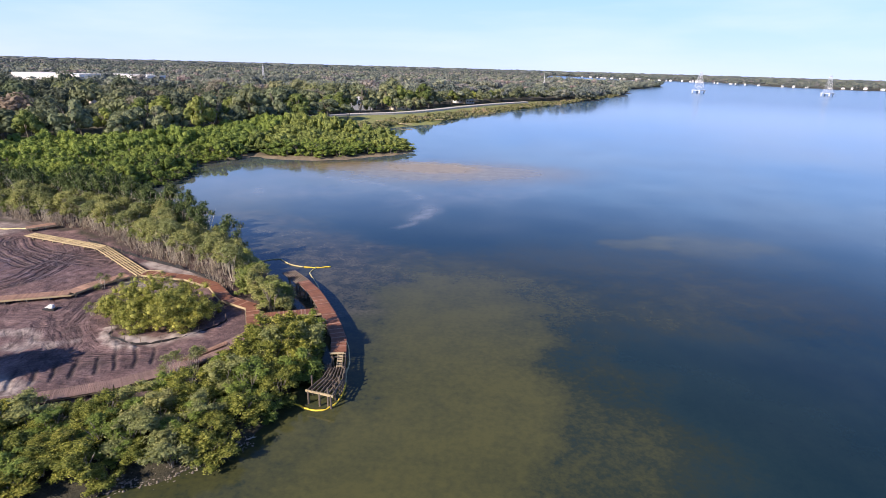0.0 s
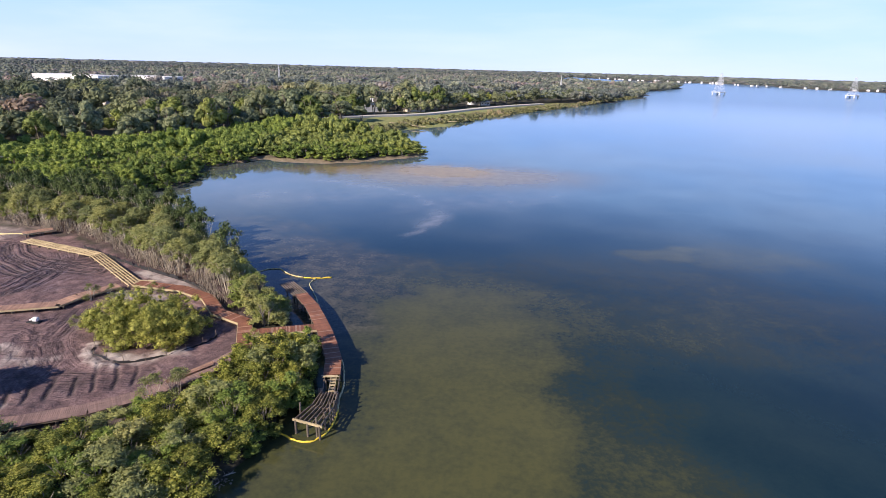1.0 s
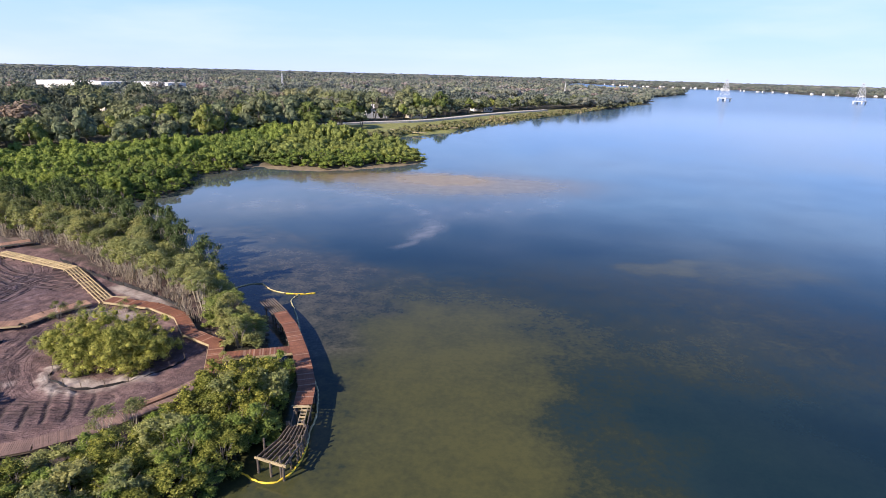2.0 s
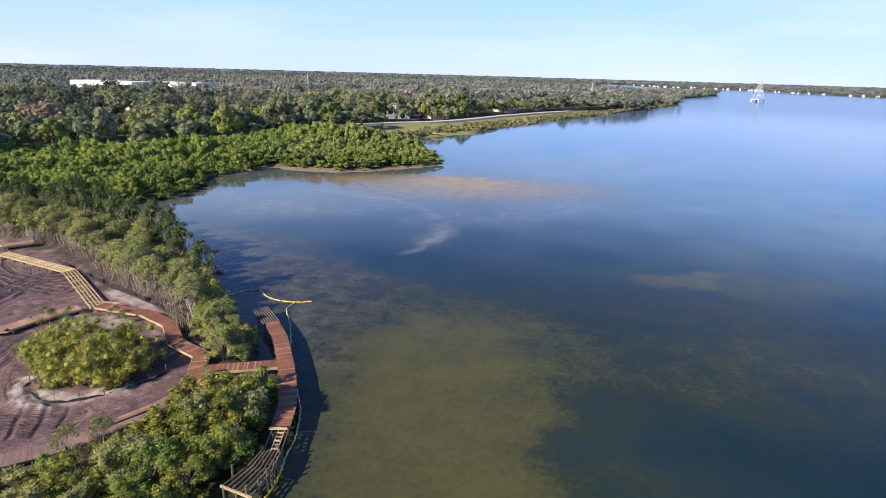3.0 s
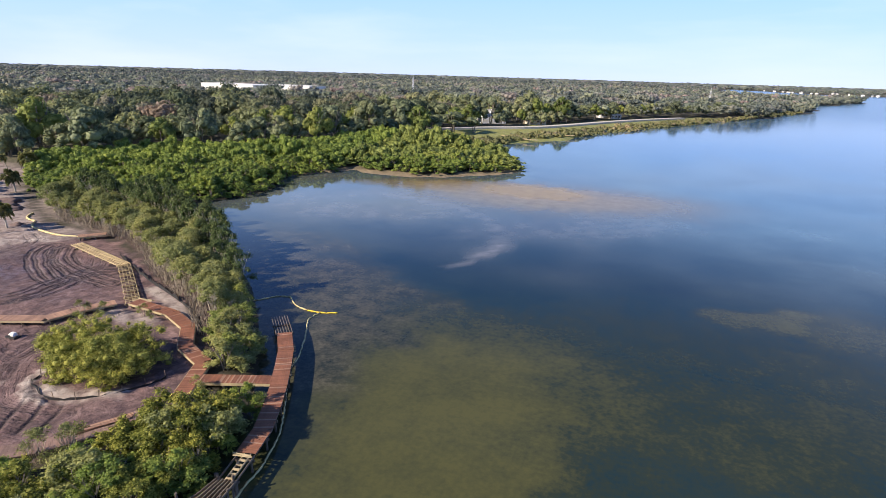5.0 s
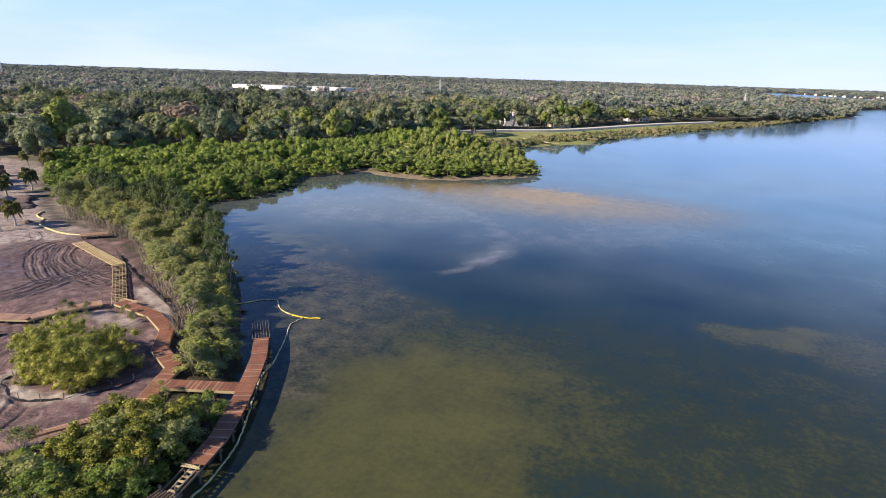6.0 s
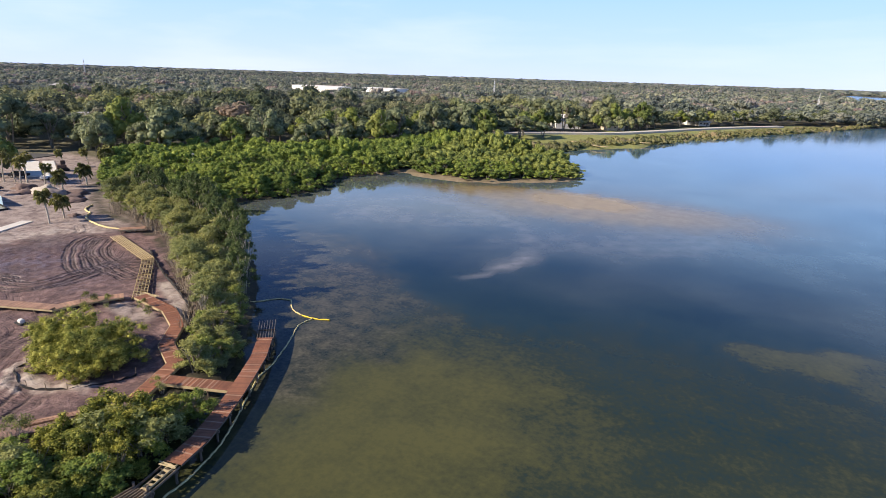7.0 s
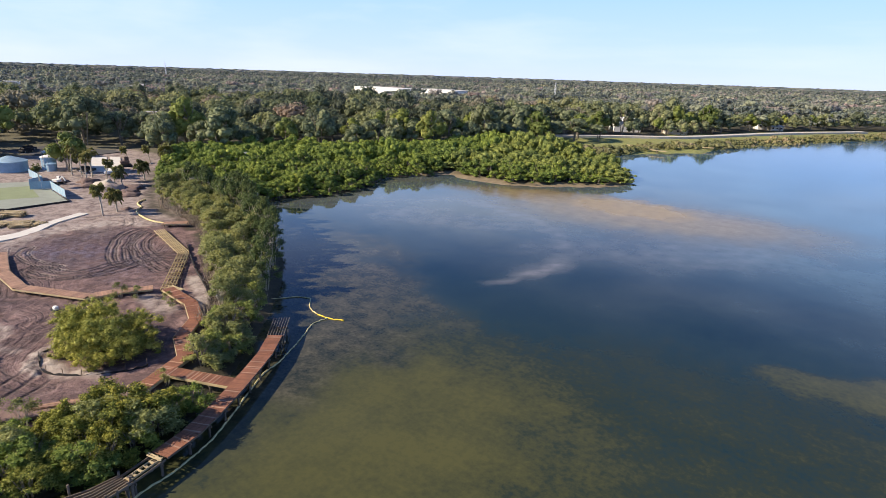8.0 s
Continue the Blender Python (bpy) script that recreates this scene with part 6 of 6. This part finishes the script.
dock("pale wooden dock over the marsh", [(-62, 270), (-51, 264)], 1.5, 1.8)
dock("long pale wooden dock at the bank", [(-51, 304), (-36, 292), (-31, 292)], 1.5, 1.8)
dock("pale wooden fishing dock with a wide end", [(-35, 330), (-20, 323), (-17, 324)], 1.5, 2.2)


# ---- pylons and masts ----
def lattice(bm, base, top, height, levels, r, z0=0.0):
    """A square tapering lattice tower."""
    cs = [(-1, -1), (1, -1), (1, 1), (-1, 1)]
    at = lambda k, c: Vector((c[0] * (base + (top - base) * k) / 2, c[1] * (base + (top - base) * k) / 2, z0 + height * k))
    for i in range(levels):
        k0, k1 = 1 - (1 - i / levels) ** 1.2, 1 - (1 - (i + 1) / levels) ** 1.2
        for j in range(4):
            a, b = cs[j], cs[(j + 1) % 4]
            tube(bm, at(k0, a), at(k1, a), r, r, 4)
            tube(bm, at(k0, a), at(k1, b), r * 0.6, r * 0.6, 4)
            tube(bm, at(k0, b), at(k1, a), r * 0.6, r * 0.6, 4)
            tube(bm, at(k1, a), at(k1, b), r * 0.6, r * 0.6, 4)


MAT["pylon"] = plain("pale_pylon_steel", (0.62, 0.64, 0.67), 0.6, vary=0.12, scale=0.4)


def pylon(at, turn):
    ob = thing("power_pylon", "white steel lattice power pylon on a concrete base in the bay", "pylon", "pylons in the bay", at, turn)
    bm = bmesh.new()
    box(bm, 15, 15, 1.1, pose(0, 0, 4.0), 0.1)
    part("platform", bm, MAT["pylon"], ob)
    for x in (-6, 6):
        for y in (-6, 6):
            part("leg", tube(bmesh.new(), (x, y, -1.5), (x, y, 3.5), 1.1, 1.1, 10), MAT["pylon"], ob)
    bm = bmesh.new()
    lattice(bm, 11, 2.2, 26, 6, 0.16, 5.0)
    part("tower", bm, MAT["pylon"], ob)
    for z, w in ((21, 15), (25.5, 12), (29.5, 9)):
        bm = bmesh.new()
        tube(bm, (-w / 2, 0, z), (w / 2, 0, z), 0.25, 0.25, 4)
        tube(bm, (-w / 2, 0, z), (0, 0, z + 2), 0.16, 0.16, 4)
        tube(bm, (w / 2, 0, z), (0, 0, z + 2), 0.16, 0.16, 4)
        part("cross_arm", bm, MAT["pylon"], ob)
    return ob


p1 = pylon((352, 930, 0), 35)
copy_thing(p1, pose(575, 975, 0, 0, 0, 35))


def mast(x, y, height, label):
    ob = thing("radio_mast", label, "mast", "masts above the woods", (x, y, 0.5))
    bm = bmesh.new()
    lattice(bm, 2.6, 0.8, height, 9, 0.11)
    part("tower", bm, MAT["pylon"], ob)
    part("antenna", tube(bmesh.new(), (0, 0, height), (0, 0, height + 4), 0.2, 0.1, 6), MAT["steel"], ob)


MASTS = [(-1090, 694, 33), (-238, 650, 24), (86, 720, 20)]
for x, y, h in MASTS:
    mast(x, y, h, "grey lattice mast rising above the woods")


# ---- vehicles and machines ----
def wheel(ob, x, y, r, w):
    t = part("wheel", tube(bmesh.new(), (x, y - w / 2, r), (x, y + w / 2, r), r, r, 14), MAT["rubber"], ob)
    part("rim", tube(bmesh.new(), (x, y - w / 2 - 0.01, r), (x, y + w / 2 + 0.01, r), r * 0.55, r * 0.55, 12), MAT["steel"], t)


def car(label, at, turn, paint, pickup=False):
    ob = thing("pickup_truck" if pickup else "car", label, "truck" if pickup else "car", "vehicles on the site", at, turn)
    bm = bmesh.new()
    box(bm, 4.7, 1.85, 0.65, pose(0, 0, 0.72), 0.12)
    if pickup:
        box(bm, 1.9, 1.75, 0.75, pose(0.35, 0, 1.38), 0.2)
    else:
        box(bm, 2.7, 1.65, 0.6, pose(-0.2, 0, 1.3), 0.22)
    part("body", bm, paint, ob)
    cx, l = (0.35, 1.7) if pickup else (-0.2, 2.3)
    part("side_windows", box(bmesh.new(), l * 0.9, 1.79 if pickup else 1.69, 0.36, pose(cx, 0, 1.42), 0.05), MAT["glass_dark"], ob)
    part("windscreen", box(bmesh.new(), 0.1, 1.4, 0.4, pose(cx + l / 2 + (0.12 if pickup else 0.2), 0, 1.38, 0, -25, 0)), MAT["glass_dark"], ob)
    for x in (-1.45, 1.45):
        for y in (-0.85, 0.85):
            wheel(ob, x, y, 0.36, 0.24)
    return ob


car("white pickup truck parked by the slab", (-141.2, 111.6, 0.65), 120, MAT["white"], True)
car("dark car parked under palms", (-149.5, 108.6, 0.65), 35, MAT["black"])
rgc = random.Random(3)
for i, (x, y) in enumerate([(-184, 117), (-190, 115.5), (-198, 112), (-203, 114.5)]):
    p = ("white", "steel", "black")[rgc.randrange(3)]
    car("parked %s car in the car park" % {"white": "white", "steel": "silver", "black": "black", "blue": "blue", "red": "red"}[p], (x, y, 1.0), rgc.uniform(100, 130), MAT[p])


def excavator(label, at, turn, paint, arm=True):
    ob = thing("excavator", label, "excavator", "machines on the site", at, turn)
    for s in (-1, 1):
        bm = bmesh.new()
        box(bm, 3.2, 0.5, 0.75, pose(0, s * 0.95, 0.38), 0.25)
        part("track", bm, MAT["rubber"], ob)
    part("body", box(bmesh.new(), 2.4, 2.1, 0.9, pose(-0.3, 0, 1.35), 0.12), paint, ob)
    cab = part("cab", box(bmesh.new(), 1.2, 0.9, 1.3, pose(0.3, 0.55, 2.3), 0.1), paint, ob)
    part("window", box(bmesh.new(), 1.24, 0.7, 0.7, pose(0.3, 0.55, 2.5)), MAT["glass_dark"], cab)
    if arm:
        b = bmesh.new()
        beam(b, (0.8, -0.2, 1.5), (2.8, -0.2, 3.2), 0.3, 0.4)
        part("boom_arm", b, paint, ob)
        b = bmesh.new()
        beam(b, (2.8, -0.2, 3.2), (3.9, -0.2, 1.5), 0.25, 0.3)
        part("stick", b, paint, ob)
        b = bmesh.new()
        box(b, 0.7, 0.9, 0.6, pose(3.9, -0.2, 1.1, 0, 25, 0), 0.1)
        part("bucket", b, MAT["black"], ob)
    return ob


digger = excavator("small white excavator on the dirt track", (-136, 95.4, 0.65), 20, MAT["white"])
digger.scale = (0.7, 0.7, 0.7)
excavator("dark brown digging machine by the mangroves", (-150.5, 120.5, 0.65), 70, MAT["red"], False)


# ---- heaps and loose things ----
def heap(label, at, r, h, mat, seed, name="spoil_mound", cat="mound"):
    rg = np.random.default_rng(seed)
    v, f = ico(3)
    d = 1 + 0.22 * np.sin(v[:, 0] * 4 + rg.uniform(0, 6)) * np.cos(v[:, 1] * 5 + rg.uniform(0, 6)) + 0.12 * np.sin(v[:, 0] * 11 + v[:, 1] * 7) + rg.uniform(-0.09, 0.09, len(v))
    z = np.maximum(v[:, 2], -0.2) ** 1.0
    me = mesh_of(name, np.stack([v[:, 0] * r * d, v[:, 1] * r * 0.85 * d, np.where(z > 0, np.abs(z) ** 1.4, z) * h * d], 1), f, [mat], smooth=True)
    ob = new(name, me)
    ob.matrix_basis = pose(*at)
    return tagged(ob, label, cat, "spoil heaps")


heap("pale grey sand heap by the palms", (-119.6, 100.4, 0.6), 3.4, 1.7, MAT["sand_heap"], 1)
heap("low dark spoil heap by the palms", (-113.5, 101.5, 0.6), 2.6, 0.9, MAT["spoil"], 2)
heap("rounded heap of pale grey fill beside the palms", (-123.6, 101.6, 0.6), 3.2, 1.9, MAT["drift"], 12)
heap("low mud spoil heap", (-128, 99, 0.6), 3.0, 0.8, MAT["spoil"], 3)
heap("dark heap of dug earth and roots", (-133, 101.4, 0.6), 2.8, 1.3, MAT["spoil"], 5)
heap("dark low bank of dug earth", (-118, 105, 0.6), 3.6, 0.9, MAT["spoil"], 6)
heap("low rough bank of earth behind the palms", (-110.6, 100.4, 0.6), 2.6, 0.7, MAT["spoil"], 7)
heap("small dark mound of earth", (-97.6, 92.9, 0.6), 1.3, 0.45, MAT["spoil"], 8)
heap("low earth mound beside the digger", (-138.6, 97.4, 0.6), 2.2, 0.8, MAT["spoil"], 9)


def lumber(label, at, turn, n, length, layers, mat, seed, mess=4.0, group="stacks of timber"):
    rg = random.Random(seed)
    ob = thing("timber_stack", label, "timber", group, at, turn)
    bm = bmesh.new()
    box(bm, length, 0.14, 0.05, None, 0.006)
    me = bpy.data.meshes.new("board")
    bm.to_mesh(me)
    bm.free()
    me.materials.append(mat)
    for l in range(layers):
        for i in range(n):
            part_mesh("board", me, ob, pose(rg.uniform(-0.3, 0.3), (i - n / 2) * 0.17 + rg.uniform(-0.03, 0.03), 0.03 + l * 0.058, 0, 0, rg.uniform(-mess, mess)))


lumber("neat stack of pale new timber", (-108.1, 75.4, 0.7), 35, 13, 4.5, 15, MAT["pine"], 1, 7)
lumber("spread stack of pale new timber", (-109.1, 72.4, 0.7), 28, 14, 4.2, 12, MAT["pine"], 2, 14)
lumber("untidy pile of pale timber offcuts on mud", (-99.1, 73.6, 0.7), 60, 22, 3.4, 9, MAT["pine"], 3, 30)
lumber("untidy heap of pale boards on the mud", (-97.9, 75.2, 0.7), 110, 16, 3.0, 6, MAT["pine"], 14, 40)
lumber("untidy pile of timber offcuts", (-101.9, 71.2, 0.7), 20, 18, 3.2, 8, MAT["pine"], 4, 40)
lumber("long stack of boards lying beside the boardwalk", (-27.5, 50.2, 1.24), 56, 4, 4.4, 3, MAT["deck_fresh"], 5, 2)
lumber("loose boards lying on the joists", (-45.6, 72.4, 1.2), 10, 5, 2.4, 2, MAT["pine"], 6, 14)
lumber("two loose boards laid across the bare joists", (-13.45, 51.0, 1.44), 8, 2, 1.6, 1, MAT["pine"], 7, 6)

pump = thing("pump_unit", "small white pump on a dark skid on the mud", "pump", at=(-51.6, 59.6, settle(-51.6, 59.6)))
part("skid", box(bmesh.new(), 1.5, 0.8, 0.18, pose(0, 0, 0.09), 0.03), MAT["black"], pump)
part("housing", box(bmesh.new(), 0.75, 0.55, 0.5, pose(0.2, 0, 0.43), 0.12), MAT["white"], pump)
part("pipe", tube(bmesh.new(), (-0.6, 0, 0.25), (0.0, 0.1, 0.45), 0.09, 0.09, 8), MAT["white"], pump)

brush = thing("dead_brush", "heap of dead brown branches beside the pier", "brush", at=(-17.9, 54.3, 0.6))
rgd = random.Random(12)
bm = bmesh.new()
for i in range(60):
    a = Vector((rgd.uniform(-0.7, 0.7), rgd.uniform(-0.7, 0.7), rgd.uniform(0.0, 1.3)))
    b = a + Vector((rgd.uniform(-1, 1), rgd.uniform(-1, 1), rgd.uniform(-0.2, 0.9))) * 0.9
    tube(bm, a, b, 0.035, 0.012, 4)
part("branch_tangle", bm, MAT["dead"], brush)


def driftwood(at, turn, seed):
    rg = random.Random(seed)
    bm = bmesh.new()
    tube(bm, (-1.1, 0, 0.1), (0.2, 0.1, 0.22), 0.11, 0.09, 7)
    tube(bm, (0.2, 0.1, 0.22), (1.2, -0.15, 0.3), 0.09, 0.04, 7)
    for i in range(6):
        a = Vector((rg.uniform(-0.8, 1.0), 0, 0.2))
        tube(bm, a, a + Vector((rg.uniform(-0.4, 0.7), rg.uniform(-0.7, 0.7), rg.uniform(0.0, 0.6))), 0.045, 0.015, 5)
    ob = part("driftwood", bm, MAT["drift"], None)
    ob.matrix_basis = pose(*at, 0, 0, turn)
    return tagged(ob, "bleached driftwood branch on the muddy bank", "driftwood", "driftwood on the bank")


for i, (x, y) in enumerate([(-19.6, 35.6), (-18.7, 36.6), (-21.0, 34.4), (-18.2, 38.0)]):
    driftwood((x, y, settle(x, y) - 0.05), 35 + 40 * (i % 3), i).scale = (0.5, 0.5, 0.5)


# ---- rubble on the bank ----
def rubble(label, line, count, seed):
    """Small stones, shells and bits of wood past counting."""
    rg = np.random.default_rng(seed)
    v, f = ICO1
    V, F = [], []
    way = spots(line, 0.05)
    for i in range(count):
        x, y, a = way[rg.integers(len(way))]
        x, y, r = x + rg.normal() * 0.45, y + rg.normal() * 0.45, rg.uniform(0.03, 0.12)
        p = v * rg.uniform(0.6, 1.2, (len(v), 1)) * np.array([r * rg.uniform(0.8, 2.4), r, r * 0.6])
        c, q = math.cos(rg.uniform(0, 6.283)), math.sin(rg.uniform(0, 6.283))
        p = np.stack([p[:, 0] * c - p[:, 1] * q, p[:, 0] * q + p[:, 1] * c, p[:, 2]], 1) + np.array([x, y, settle(x, y) + r * 0.2])
        F.append(f + len(v) * i), V.append(p)
    return tagged(new("rubble", mesh_of("rubble", np.concatenate(V), np.concatenate(F), [MAT["rubble"]])), label, "rubble", kind="stuff")


rubble("pale stones, shells and driftwood bits along the muddy bank", [(-27.6, 31.2), (-24.6, 32.2), (-22.2, 33.6), (-19.8, 36.0), (-18.3, 37.6)], 420, 5)
rubble("pale stones and broken shell under the boardwalk", [(-28.6, 46.6), (-31.2, 43.9), (-34.5, 41.2)], 260, 6)
